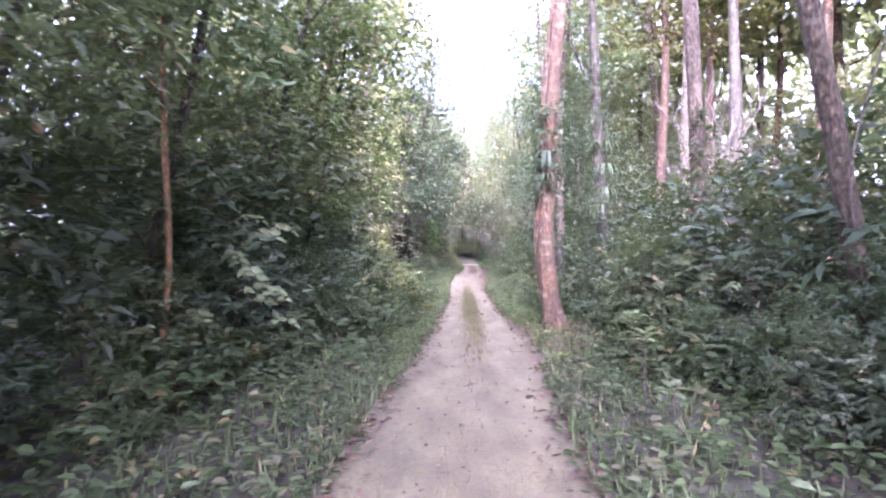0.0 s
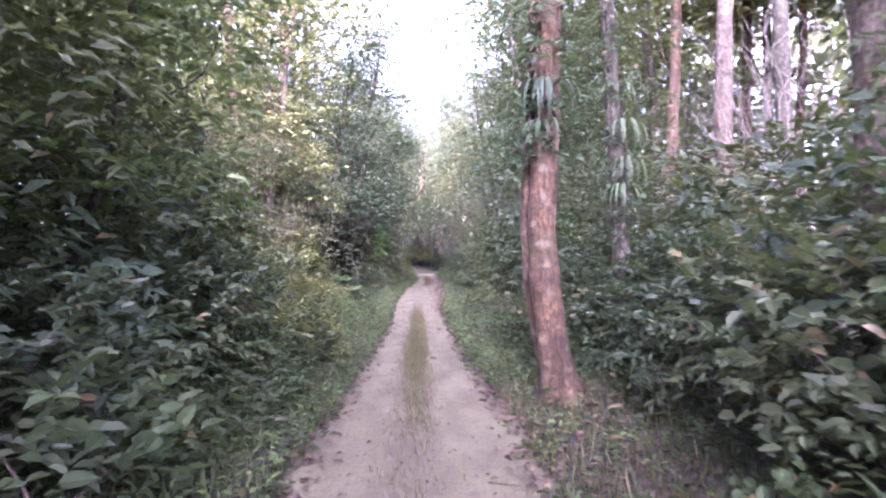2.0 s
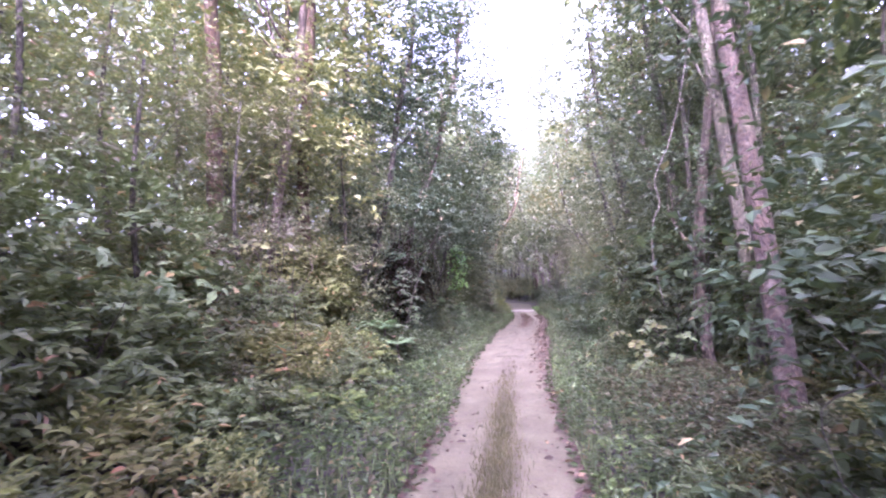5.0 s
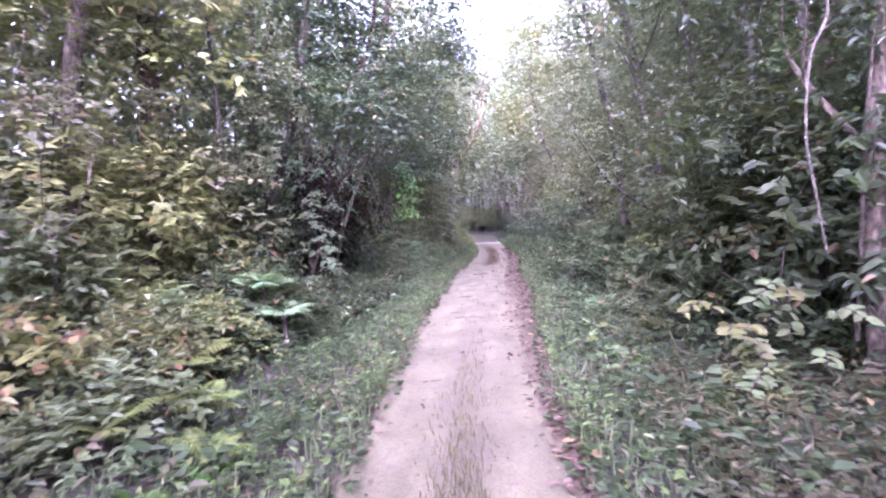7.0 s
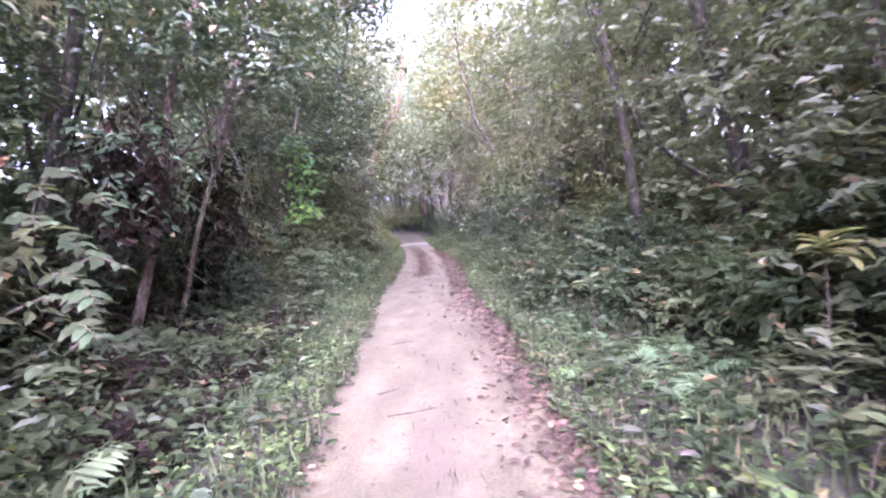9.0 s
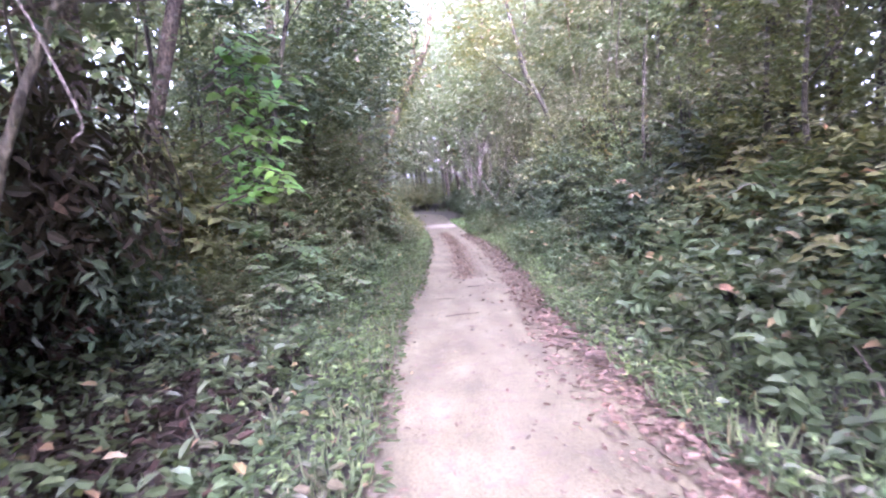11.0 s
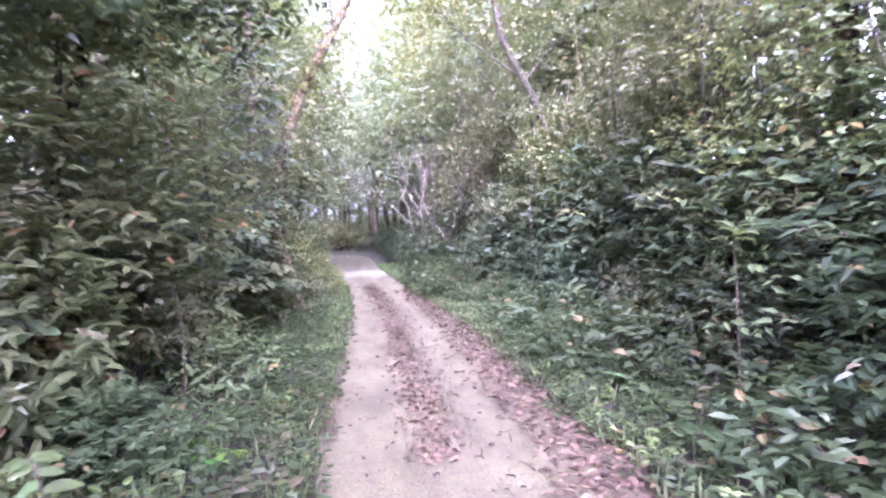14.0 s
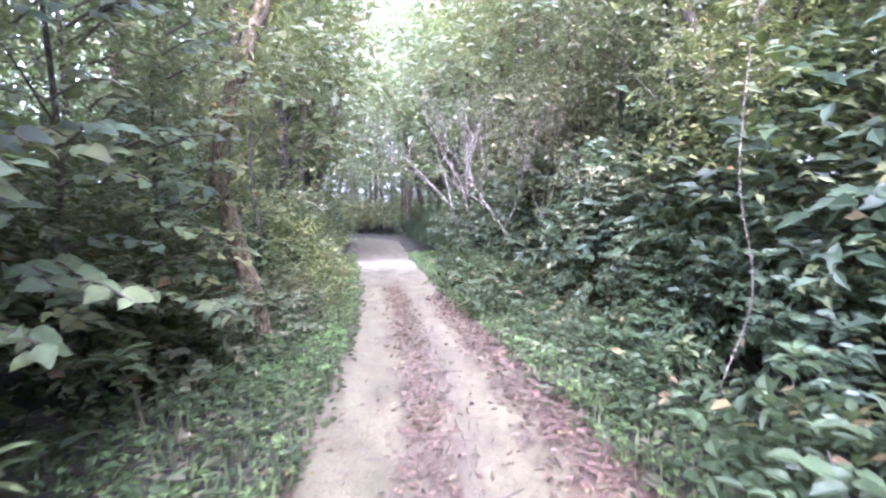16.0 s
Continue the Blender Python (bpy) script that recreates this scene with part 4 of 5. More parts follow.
    leaves(g, r, p, d + r.normal(0, 0.4, d.shape), np.array([0, 0, 1.0]) + r.normal(0, 0.6, d.shape), leaf * (1 + 0.9 * r.random(n * per)), 0.55, 0, 0.2, True)
    return tagged(new("far_woods", g.mesh("far_woods", material)), label, "woods", "", "stuff")


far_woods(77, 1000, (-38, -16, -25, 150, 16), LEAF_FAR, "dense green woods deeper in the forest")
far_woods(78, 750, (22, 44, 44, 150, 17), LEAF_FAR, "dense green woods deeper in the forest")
far_woods(79, 1700, (14, 38, -20, 46, 17), LEAF_SUNLIT, "woods deeper in the forest with sunlight painted into the leaves")
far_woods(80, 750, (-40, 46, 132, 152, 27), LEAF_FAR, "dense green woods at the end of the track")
far_woods(83, 1500, (11, 22, 40, 116, 18), LEAF_SUNLIT, "woods behind the forest edge with sunlight painted into the leaves", 0.45)
far_woods(84, 2100, (-18, -8, -6, 112, 18), LEAF_FAR, "green woods behind the thickets, paled to stand for haze", 0.5)
far_woods(82, 420, (-26, 34, 124, 133, 9), LEAF_FAR, "low green woods behind the end of the track, haze painted in")
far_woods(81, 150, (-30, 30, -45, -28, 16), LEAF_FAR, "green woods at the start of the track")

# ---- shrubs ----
SHRUBS = [shrub_meshes(300, 1.15, 2.1, 225, 7, 0.135, LEAF_DARK), shrub_meshes(301, 1.0, 1.7, 210, 7, 0.125, LEAF_MID), shrub_meshes(302, 1.25, 2.4, 220, 7, 0.145, LEAF_DARK, ratio=0.52), shrub_meshes(303, 0.95, 1.6, 200, 7, 0.12, LEAF_OLIVE), shrub_meshes(304, 1.1, 1.9, 200, 7, 0.165, LEAF_MID, ratio=0.4), shrub_meshes(305, 1.2, 2.3, 230, 7, 0.135, LEAF_SHADED, ratio=0.48)]
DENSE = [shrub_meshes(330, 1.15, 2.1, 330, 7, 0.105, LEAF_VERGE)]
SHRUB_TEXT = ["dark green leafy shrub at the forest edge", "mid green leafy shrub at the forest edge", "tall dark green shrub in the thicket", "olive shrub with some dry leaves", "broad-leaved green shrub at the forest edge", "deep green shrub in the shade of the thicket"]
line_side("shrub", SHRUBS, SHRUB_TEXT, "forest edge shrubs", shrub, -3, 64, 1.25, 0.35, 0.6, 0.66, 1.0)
THICKET = [shrub_meshes(310, 1.2, 2.2, 300, 6, 0.14, LEAF_SHADED, True, stem_count=1), shrub_meshes(311, 1.2, 2.0, 290, 6, 0.14, LEAF_MID, True, stem_count=1), shrub_meshes(312, 1.1, 2.0, 290, 6, 0.135, LEAF_OLIVE, True, stem_count=1)]
THICKET_TEXT = ["dark green shrub deep in the thicket", "mid green shrub deep in the thicket", "olive shrub deep in the thicket"]
line_side("thicket", THICKET, THICKET_TEXT, "thicket shrubs", shrub, -3, 82, 1.9, 1.6, 0.8, 1.2, 1.7)
line_side("thicket", THICKET, THICKET_TEXT, "thicket shrubs", shrub, 64, 108, 2.0, 0.3, 0.6, 0.8, 1.2)
BUSHES = [shrub_meshes(320, 0.55, 0.75, 95, 6, 0.105, LEAF_OLIVE, stem_count=2), shrub_meshes(321, 0.5, 0.65, 90, 6, 0.11, LEAF_MID, stem_count=2), shrub_meshes(322, 0.6, 0.85, 90, 6, 0.12, LEAF_VERGE, ratio=0.5, stem_count=2), shrub_meshes(323, 0.5, 0.8, 75, 6, 0.11, LEAF_VINE, stem_count=2)]
BUSH_TEXT = ["low olive bush on the verge", "low mid green bush on the verge", "low broad-leaved dark green bush on the verge", "low drying brownish bush on the verge"]
rng = np.random.default_rng(9)
line_side("bush", BUSHES, BUSH_TEXT, "low verge bushes", shrub, -2, 66, 1.2, -0.9, 0.7, 0.7, 1.25)
line_side("bush", BUSHES[:2], BUSH_TEXT, "low verge bushes", shrub, 15, 30, 0.65, -1.6, 1.2, 0.6, 1.2, (-1,))
line_side("bush", BUSHES, BUSH_TEXT, "low verge bushes", shrub, 18, 31, 0.9, -0.6, 1.6, 0.9, 1.35, (-1,))
line_side("bush", BUSHES, BUSH_TEXT, "low verge bushes", shrub, 19, 29, 0.75, -2.6, 3.0, 0.4, 0.75, (1,))
for x, y, f in [(4.5, 27.2, 1.2), (5.7, 26.2, 1.3), (6.2, 24.6, 1.3), (5.7, 23.3, 1.0), (6.4, 22.4, 1.2), (5.6, 24.7, 0.9), (5.2, 28.6, 1.1)]:
    put("dense", DENSE, ["dense dark shrub below the leaning trunks"], 0, place_at(x, y, seat(x, y), rng.uniform(0, 6.28), f, 1.25), "forest edge shrubs", shrub)
for k, (x, y, f) in enumerate([(-1.5, 40.2, 0.5), (-2.3, 40.9, 0.6), (-1.0, 41.4, 0.45), (-1.9, 42.3, 0.55), (-0.7, 42.8, 0.42), (-1.5, 43.6, 0.5), (-0.6, 44.4, 0.45), (-1.2, 45.3, 0.5), (-0.2, 46.0, 0.4), (-2.9, 39.6, 0.6)]):
    put("shrub", SHRUBS, SHRUB_TEXT, (4, 1, 0)[k % 3], place_at(x, y, seat(x, y), rng.uniform(0, 6.28), f), "forest edge shrubs", shrub)
for x, y, f, k in [(-1.1, 46.6, 0.75, 4), (-0.9, 48.9, 0.85, 1), (-1.6, 46.0, 1.0, 1), (-0.6, 49.7, 0.7, 4)]:
    put("shrub", SHRUBS, SHRUB_TEXT, k, place_at(x, y, seat(x, y), rng.uniform(0, 6.28), f, 1.4), "forest edge shrubs", shrub)
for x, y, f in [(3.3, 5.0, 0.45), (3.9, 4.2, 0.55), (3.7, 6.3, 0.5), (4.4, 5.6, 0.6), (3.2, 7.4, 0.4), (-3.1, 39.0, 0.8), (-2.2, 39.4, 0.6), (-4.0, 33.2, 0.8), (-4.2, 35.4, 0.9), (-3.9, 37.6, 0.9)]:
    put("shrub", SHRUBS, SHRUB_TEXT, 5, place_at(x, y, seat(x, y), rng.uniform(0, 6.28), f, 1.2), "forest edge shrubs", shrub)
for k in range(16):
    x = -9 + k * 1.5
    y = 117 - 0.7 * max(0, x - 3) + (5 if x < 0 else 0)
    put("thicket", THICKET, THICKET_TEXT, 1 + k % 2, place_at(x, y, seat(x, y), rng.uniform(0, 6.28), rng.uniform(1.6, 2.2)), "thicket shrubs", shrub)

# ---- ferns, rosettes, epiphytes, lianas ----
rng = np.random.default_rng(60)


def frond_mesh(seed, length, width, pairs, droop, material):
    """One arching fern frond: a rib with paired leaflets that shorten towards its tip."""
    r = np.random.default_rng(seed)
    s = np.linspace(0.0, 1.0, pairs)
    rib = np.stack([s * length * 0.85, 0 * s, length * (0.75 * s - droop * s * s)], 1)
    g = Geo()
    tube(g, rib, [0.006, 0.004, 0.0015], 4)
    k = s > 0.14
    p = np.repeat(rib[k], 2, 0)
    sg = np.tile([1.0, -1.0], k.sum())
    size = np.repeat(width * np.sin(np.clip(s[k] * 1.05 + 0.12, 0, 1) * np.pi) ** 0.7 + 0.015, 2)
    d = np.stack([0.35 + 0 * sg, sg, -0.1 + 0 * sg], 1)
    leaves(g, r, p, d, np.array([0, 0, 1.0]) + r.normal(0, 0.12, p.shape), size, 0.24, 0.1, 0.15)
    return g.mesh("frond", material)


FRONDS = [frond_mesh(61, 0.75, 0.2, 17, 0.62, LEAF_FERN), frond_mesh(62, 0.6, 0.17, 15, 0.5, LEAF_FERN), frond_mesh(63, 0.85, 0.22, 18, 0.7, LEAF_BRIGHT), frond_mesh(64, 0.8, 0.2, 17, 0.6, LEAF_GOLD)]


def fern(x, y, z, count, scale, label, kind=0, stem=0.0):
    t = thing("fern", (x, y, z), label, "fern", "ferns on the verges")
    if stem:
        g = Geo()
        tube(g, smooth_line([(0.05, 0.03, -0.08), (0.02, 0.0, stem * 0.5), (0, 0, stem + 0.03)], 4), [0.035, 0.03, 0.022], 6, rng, 0.3)
        part("stem", g, STEM, t, "", True)
    for k in range(count):
        f = new("frond", FRONDS[(k + kind) % 2 if kind < 2 else kind])
        f.parent = t
        f.matrix_basis = Matrix.Translation((0, 0, stem)) @ Matrix.Rotation(k * 6.283 / count + rng.uniform(-0.3, 0.3), 4, "Z") @ Matrix.Rotation(rng.uniform(-0.25, 0.2), 4, "Y") @ Matrix.Scale(scale * rng.uniform(0.8, 1.15), 4)
    return t


for x, y, n, s in [(3.15, 32.7, 8, 1.0), (3.75, 32.0, 9, 1.25), (3.5, 33.6, 8, 1.0), (4.2, 33.2, 8, 1.1), (3.45, 31.0, 7, 0.9), (3.6, 35.2, 8, 0.9), (4.1, 41.5, 7, 0.8), (4.6, 47.3, 7, 0.8)]:
    fern(x, y, seat(x, y) + 0.04, n, s, "pale green arching fern beside the track")
for x, y, z, n, s in [(-1.75, 29.0, 0.45, 8, 1.2), (-1.3, 30.2, 0.25, 8, 1.1), (-2.0, 27.6, 0.35, 7, 1.0)]:
    fern(x, y, seat(x, y) + 0.04, n, s + 0.2, "green fern arching out of the bank", 1)
for x, y, s, h in [(-1.7, 28.9, 1.0, 0.9), (-1.35, 28.6, 0.9, 0.6)]:
    fern(x, y, seat(x, y) + 0.04, 9, s, "pale fern on a short stem above the bank plants", 0, h)
for x, y, s, h in [(-1.65, 26.4, 1.0, 0.35), (-1.25, 25.7, 0.9, 0.25), (-2.1, 26.9, 1.0, 0.4), (-0.9, 25.1, 0.8, 0.15), (-1.6, 24.9, 0.9, 0.25), (-0.7, 23.9, 0.7, 0.1), (-1.2, 23.4, 0.8, 0.15), (-0.8, 22.8, 0.7, 0.1), (-1.7, 22.6, 0.8, 0.2)]:
    fern(x, y, seat(x, y) + 0.04, 8, s * 0.78, "yellowing green fern among the verge plants", 3, h)
for x, y, s in [(-1.1, 24.2, 0.6), (-0.8, 25.0, 0.55), (-1.4, 23.6, 0.6), (0.2, 45.3, 0.55), (0.3, 46.3, 0.6), (0.0, 44.6, 0.5), (2.9, 27.4, 0.45), (3.1, 28.2, 0.5)]:
    fern(x, y, seat(x, y) + 0.04, 6, s, "small fresh yellow-green fern", 2)


def rosette(x, y, z, top, count, leaf, material, label, name="seedling", lean=0.0):
    """A bare stem with a whorl of long leaves at its top."""
    t = thing(name, (x, y, z), label, "plant", "seedlings")
    g = Geo()
    tube(g, smooth_line([(0, 0, -0.05), (0.03, 0.02, top * 0.5), (lean, 0.0, top)], 4), [0.012, 0.008, 0.005], 5)
    part("stem", g, STEM, t, "", True)
    for k in range(count):
        a = k * 2.4 + rng.uniform(-0.2, 0.2)
        el = 0.25 + 0.5 * k / count
        g = Geo()
        leaves(g, rng, np.array([[lean, 0, top - 0.08 + 0.12 * k / count]]), np.array([[math.cos(a), math.sin(a), el]]), np.array([[0, 0, 1.0]]), leaf * rng.uniform(0.75, 1.1), 0.4, 0.2, 0.35, False, True)
        part("leaf", g, material, t, "", True)
    return t


rosette(3.32, 33.33, seat(3.3, 33.3), 0.98, 9, 0.24, LEAF_MID, "whorl of pale green leaves on a thin stem")
rosette(4.7, 45.7, seat(4.7, 45.7), 1.75, 7, 0.24, LEAF_MID, "tall seedling with pale drooping leaves")
rosette(3.9, 30.3, seat(3.9, 30.3), 1.3, 11, 0.26, LEAF_OLIVE, "olive seedling with a whorl of leaves")
rosette(4.2, 28.6, seat(4.2, 28.6), 0.45, 6, 0.2, LEAF_BRIGHT, "low seedling with yellowing leaves")
for x, y, h, l in [(-1.2, 43.5, 1.7, 0.27), (-0.85, 43.9, 1.25, 0.25), (-1.55, 43.1, 1.4, 0.26), (-1.0, 42.9, 0.95, 0.26), (-1.9, 43.8, 1.5, 0.26), (-0.6, 44.6, 0.9, 0.24), (-1.35, 44.4, 1.1, 0.25)]:
    rosette(x, y, seat(x, y), h, 13, l, LEAF_FERN, "tall seedling with pale green spreading leaves", "seedling", rng.uniform(-0.15, 0.15))
for x, y, h, l in [(-2.1, 8.6, 0.9, 0.24), (2.2, 6.6, 0.9, 0.22), (2.5, 7.6, 1.0, 0.24), (2.1, 5.4, 0.6, 0.2), (-2.3, 10.2, 1.2, 0.24), (-0.9, 40.6, 0.9, 0.26), (-0.5, 42.4, 0.8, 0.25), (-0.2, 47.9, 1.6, 0.26), (0.1, 50.4, 0.7, 0.25), (0.3, 52.1, 0.8, 0.26), (4.8, 49.6, 0.9, 0.26), (5.0, 51.0, 1.0, 0.26), (4.9, 52.3, 0.7, 0.25), (3.9, 38.4, 0.9, 0.24), (4.2, 42.7, 0.8, 0.24), (3.4, 29.4, 0.5, 0.2), (-1.6, 26.3, 1.1, 0.24), (-2.4, 24.6, 1.5, 0.25), (-1.9, 22.9, 0.9, 0.22), (-0.6, 34.2, 0.6, 0.2)]:
    rosette(x, y, seat(x, y), h, 9, l, LEAF_MID if rng.random() < 0.6 else LEAF_DARK, "green seedling with long spreading leaves", "seedling", rng.uniform(-0.15, 0.15))


def leafy_branch(x, y, z, toward, length, count, leaf, material, label, ratio=0.5, face=(0.2, -0.5, 0.7)):
    """A branch that reaches out of the thicket, with separate large leaves in two ranks."""
    t = thing("leafy_branch", (x, y, z), label, "branch", "overhanging branches")
    d = np.array(toward, float)
    d = d / np.linalg.norm(d)
    end = d * length
    ln = smooth_line([(0, 0, 0), end * 0.5 + np.array([0, 0, 0.08]), end - np.array([0, 0, 0.06])], 5)
    g = Geo()
    tube(g, ln, [0.014, 0.009, 0.004], 5)
    part("stem", g, STEM, t, "", True)
    side = np.cross(d, [0, 0, 1.0])
    for k in range(count):
        q = ln[int((0.25 + 0.75 * k / count) * (len(ln) - 1))]
        s = 1.0 if k % 2 else -1.0
        g = Geo()
        along = d * rng.uniform(0.2, 0.7) + side * s * rng.uniform(0.6, 1.0) + np.array([0, 0, rng.uniform(-0.35, 0.2)])
        leaves(g, rng, q[None], along[None], (np.array(face) + rng.normal(0, 0.25, 3))[None], leaf * rng.uniform(0.7, 1.15), ratio, 0.15, 0.3, False, True)
        part("leaf", g, material, t, "", True)
    return t


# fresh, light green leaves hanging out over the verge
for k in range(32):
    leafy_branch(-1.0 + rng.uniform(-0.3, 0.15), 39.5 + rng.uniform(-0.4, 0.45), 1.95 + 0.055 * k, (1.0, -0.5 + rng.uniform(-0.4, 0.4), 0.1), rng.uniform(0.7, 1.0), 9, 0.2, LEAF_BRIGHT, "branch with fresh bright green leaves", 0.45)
# large pale oval leaves near the end
for k in range(110):
    y = 49.7 + rng.uniform(0, 4.5)
    leafy_branch(-0.35 + 0.09 * (y - 49) + rng.uniform(-0.5, 0.35), y, 1.15 + 4.4 * ((k * 0.618) % 1), (0.9, -0.6 + rng.uniform(-0.5, 0.5), 0.05), rng.uniform(0.6, 1.0), 8, 0.17, (LEAF_OLIVE, LEAF_DARK, LEAF_MID, LEAF_SHADED)[k % 4], "branch with large oval grey-green leaves", 0.62, (0.15, -0.5, 0.85))
for k in range(30):
    y = 53.2 + rng.uniform(0, 2.3)
    leafy_branch(-0.1 + rng.uniform(-0.3, 0.7), y, 0.7 + 3.0 * ((k * 0.618) % 1), (0.9, -0.7 + rng.uniform(-0.5, 0.5), 0.05), rng.uniform(0.6, 0.9), 10, 0.17, (LEAF_MID, LEAF_OLIVE, LEAF_DARK)[k % 3], "leafy branch before the pale leaning trunk", 0.5)
# pale leaves standing before the dark thicket near the start
for k in range(12):
    leafy_branch(-2.75 + rng.uniform(-0.4, 0.5), 7.6 + rng.uniform(-0.4, 0.8), 0.9 + 1.4 * ((k * 0.618) % 1), (0.8, -0.6 + rng.uniform(-0.5, 0.5), 0.1), rng.uniform(0.4, 0.7), 9, 0.14, LEAF_MID, "branch with pale oval leaves before dark shrubs", 0.55, (0.3, -0.6, 0.7))
# light green leaves low at the right-hand edge
for k in range(14):
    y = 27.3 + rng.uniform(0, 2.6)
    leafy_branch(float(right_edge(y)) + rng.uniform(0.35, 1.0), y, 0.06 + 0.2 * ((k * 0.618) % 1), (rng.uniform(-0.8, 0.8), rng.uniform(-0.9, 0.5), 0.5), rng.uniform(0.2, 0.35), 7, 0.11, LEAF_GOLD if k % 2 else LEAF_FRESH, "low sprig with yellow-green leaves on the verge", 0.45, (0.0, -0.4, 0.9))
# pale leaves low on the left before the bend
for k in range(16):
    y = 43.2 + rng.uniform(0, 3.6)
    leafy_branch(wall_left(y) + rng.uniform(-0.1, 0.4), y, 0.45 + 1.2 * ((k * 0.618) % 1), (0.8, -0.6 + rng.uniform(-0.5, 0.5), 0.1), rng.uniform(0.5, 0.8), 10, 0.17, LEAF_MID if k % 2 else LEAF_DARK, "branch with pale olive leaves before dark shrubs", 0.55, (0.2, -0.8, 0.5))
for k in range(26):
    y = 40.4 + rng.uniform(0, 4.4)
    leafy_branch(float(left_edge(y)) - rng.uniform(1.1, 2.6), y, 0.25 + 0.95 * ((k * 0.618) % 1), (0.7, -0.7 + rng.uniform(-0.6, 0.6), 0.15), rng.uniform(0.5, 0.8), 9, 0.15, (LEAF_FRESH, LEAF_MID, LEAF_FERN)[k % 3], "branch with pale bluish green leaves before a dark bay", 0.42, (0.2, -0.5, 0.8))
# a yellowing broad-leaved bush at the right-hand bend
for k in range(16):
    leafy_branch(3.75 + rng.uniform(-0.4, 0.5), 25.9 + rng.uniform(-0.4, 0.4), 0.4 + 0.85 * ((k * 0.618) % 1), (-0.7 + rng.uniform(-0.4, 0.8), -0.7, 0.2), rng.uniform(0.35, 0.6), 9, 0.135, LEAF_STRAW if k % 3 == 0 else LEAF_MID, "branch with yellowing broad leaves beside the track", 0.45, (-0.2, -0.5, 0.8))
# withered leaves caught on twigs
for k in range(4):
    leafy_branch(-1.25 + rng.uniform(-0.2, 0.2), 46.6 + rng.uniform(-0.2, 0.2), 1.0 + 0.4 * ((k * 0.618) % 1), (0.7, -0.6 + rng.uniform(-0.6, 0.6), 0.1), rng.uniform(0.3, 0.5), 7, 0.15, LEAF_TAN, "twig with withered tan leaves", 0.5, (0.1, -0.8, 0.5))
for k in range(2):
    leafy_branch(4.8 + rng.uniform(-0.2, 0.2), 42.7 + rng.uniform(-0.2, 0.2), 1.65 + 0.35 * ((k * 0.618) % 1), (-0.7, -0.6 + rng.uniform(-0.6, 0.6), 0.1), rng.uniform(0.3, 0.4), 6, 0.11, LEAF_TAN, "twig with withered tan leaves", 0.5, (-0.1, -0.8, 0.5))
for k in range(6):
    leafy_branch(-2.6 + rng.uniform(-0.4, 0.4), 25.2 + rng.uniform(-0.4, 0.4), 0.9 + 0.5 * ((k * 0.618) % 1), (0.7, -0.6 + rng.uniform(-0.6, 0.6), 0.1), rng.uniform(0.3, 0.5), 6, 0.15, LEAF_TAN, "twig with withered tan leaves", 0.5, (0.1, -0.8, 0.5))
# green leaves beside the hollow
for k in range(14):
    leafy_branch(-1.75 + rng.uniform(-0.3, 0.3), 31.6 + rng.uniform(-0.3, 0.8), 0.9 + 1.6 * ((k * 0.618) % 1), (0.8, -0.5 + rng.uniform(-0.4, 0.4), 0.1), rng.uniform(0.4, 0.6), 9, 0.15, LEAF_VERGE, "dark leafy green branch at the edge of the hollow", 0.5, (0.4, -0.2, 0.9))
# broad leaves on both sides elsewhere
for k in range(34):
    y = 8 + 48 * ((k * 0.618) % 1)
    left = k % 2
    x = wall_left(y) - 0.2 if left else wall_right(y) + 0.2
    leafy_branch(x, y, rng.uniform(0.9, 2.8), (1.0 if left else -1.0, rng.uniform(-0.9, 0.2), 0.1), rng.uniform(0.6, 1.0), 9, 0.155, (LEAF_MID, LEAF_OLIVE, LEAF_DARK)[k % 3], "leafy branch reaching out of the thicket", 0.45)


def strap_clump(x, y, z, count, length, label, material=LEAF_MID):
    """Strap leaves that hang in a tuft from a trunk."""
    t = thing("epiphyte", (x, y, z), label, "plant", "epiphytes on trunks")
    for k in range(int(count * 1.4)):
        a = rng.uniform(0, 6.28)
        out = rng.uniform(0.12, 0.35)
        ln = length * rng.uniform(0.6, 1.1)
        mid = np.array([math.cos(a) * out, math.sin(a) * out, 0.12])
        end = np.array([math.cos(a) * out * 1.5, math.sin(a) * out * 1.5, 0.1 - ln])
        p = smooth_line([(math.cos(a) * 0.08, math.sin(a) * 0.08, 0), mid, (mid + end) / 2 + np.array([math.cos(a), math.sin(a), 0]) * 0.08, end], 3)
        w = np.cross([math.cos(a), math.sin(a), 0], [0, 0, 1]) * 0.021
        g = Geo()
        taper = np.interp(np.linspace(0, 1, len(p)), [0, 0.5, 1], [0.6, 1, 0.1])[:, None]
        v = np.stack([p - w * taper, p + w * taper], 1)
        i = np.arange(len(p) - 1)[:, None] * 2
        g.add(v, i + [[0, 1, 3, 2]])
        part("strap_leaf", g, material, t)
    return t


for z, n, l in [(4.6, 12, 0.5), (4.0, 16, 0.55), (3.4, 16, 0.55), (2.95, 14, 0.5)]:
    strap_clump(4.08 + 0.01 * n, 15.85, z, n, l, "tuft of grey-green strap leaves hanging from a trunk", LEAF_DARK)


def climber(seed, line, r, n, leaf, material, label):
    """Leaves of a creeper that clothes a trunk along a line, thicker here and there."""
    q = np.random.default_rng(seed)
    p = np.array(line, float)
    t = thing("climber", p[0], label, "plant", "climbers on trunks")
    w = q.random(n)
    axis = np.stack([np.interp(w, np.linspace(0, 1, len(p)), p[:, k]) for k in range(3)], 1) - p[0]
    d = ball(q, n, -0.6)
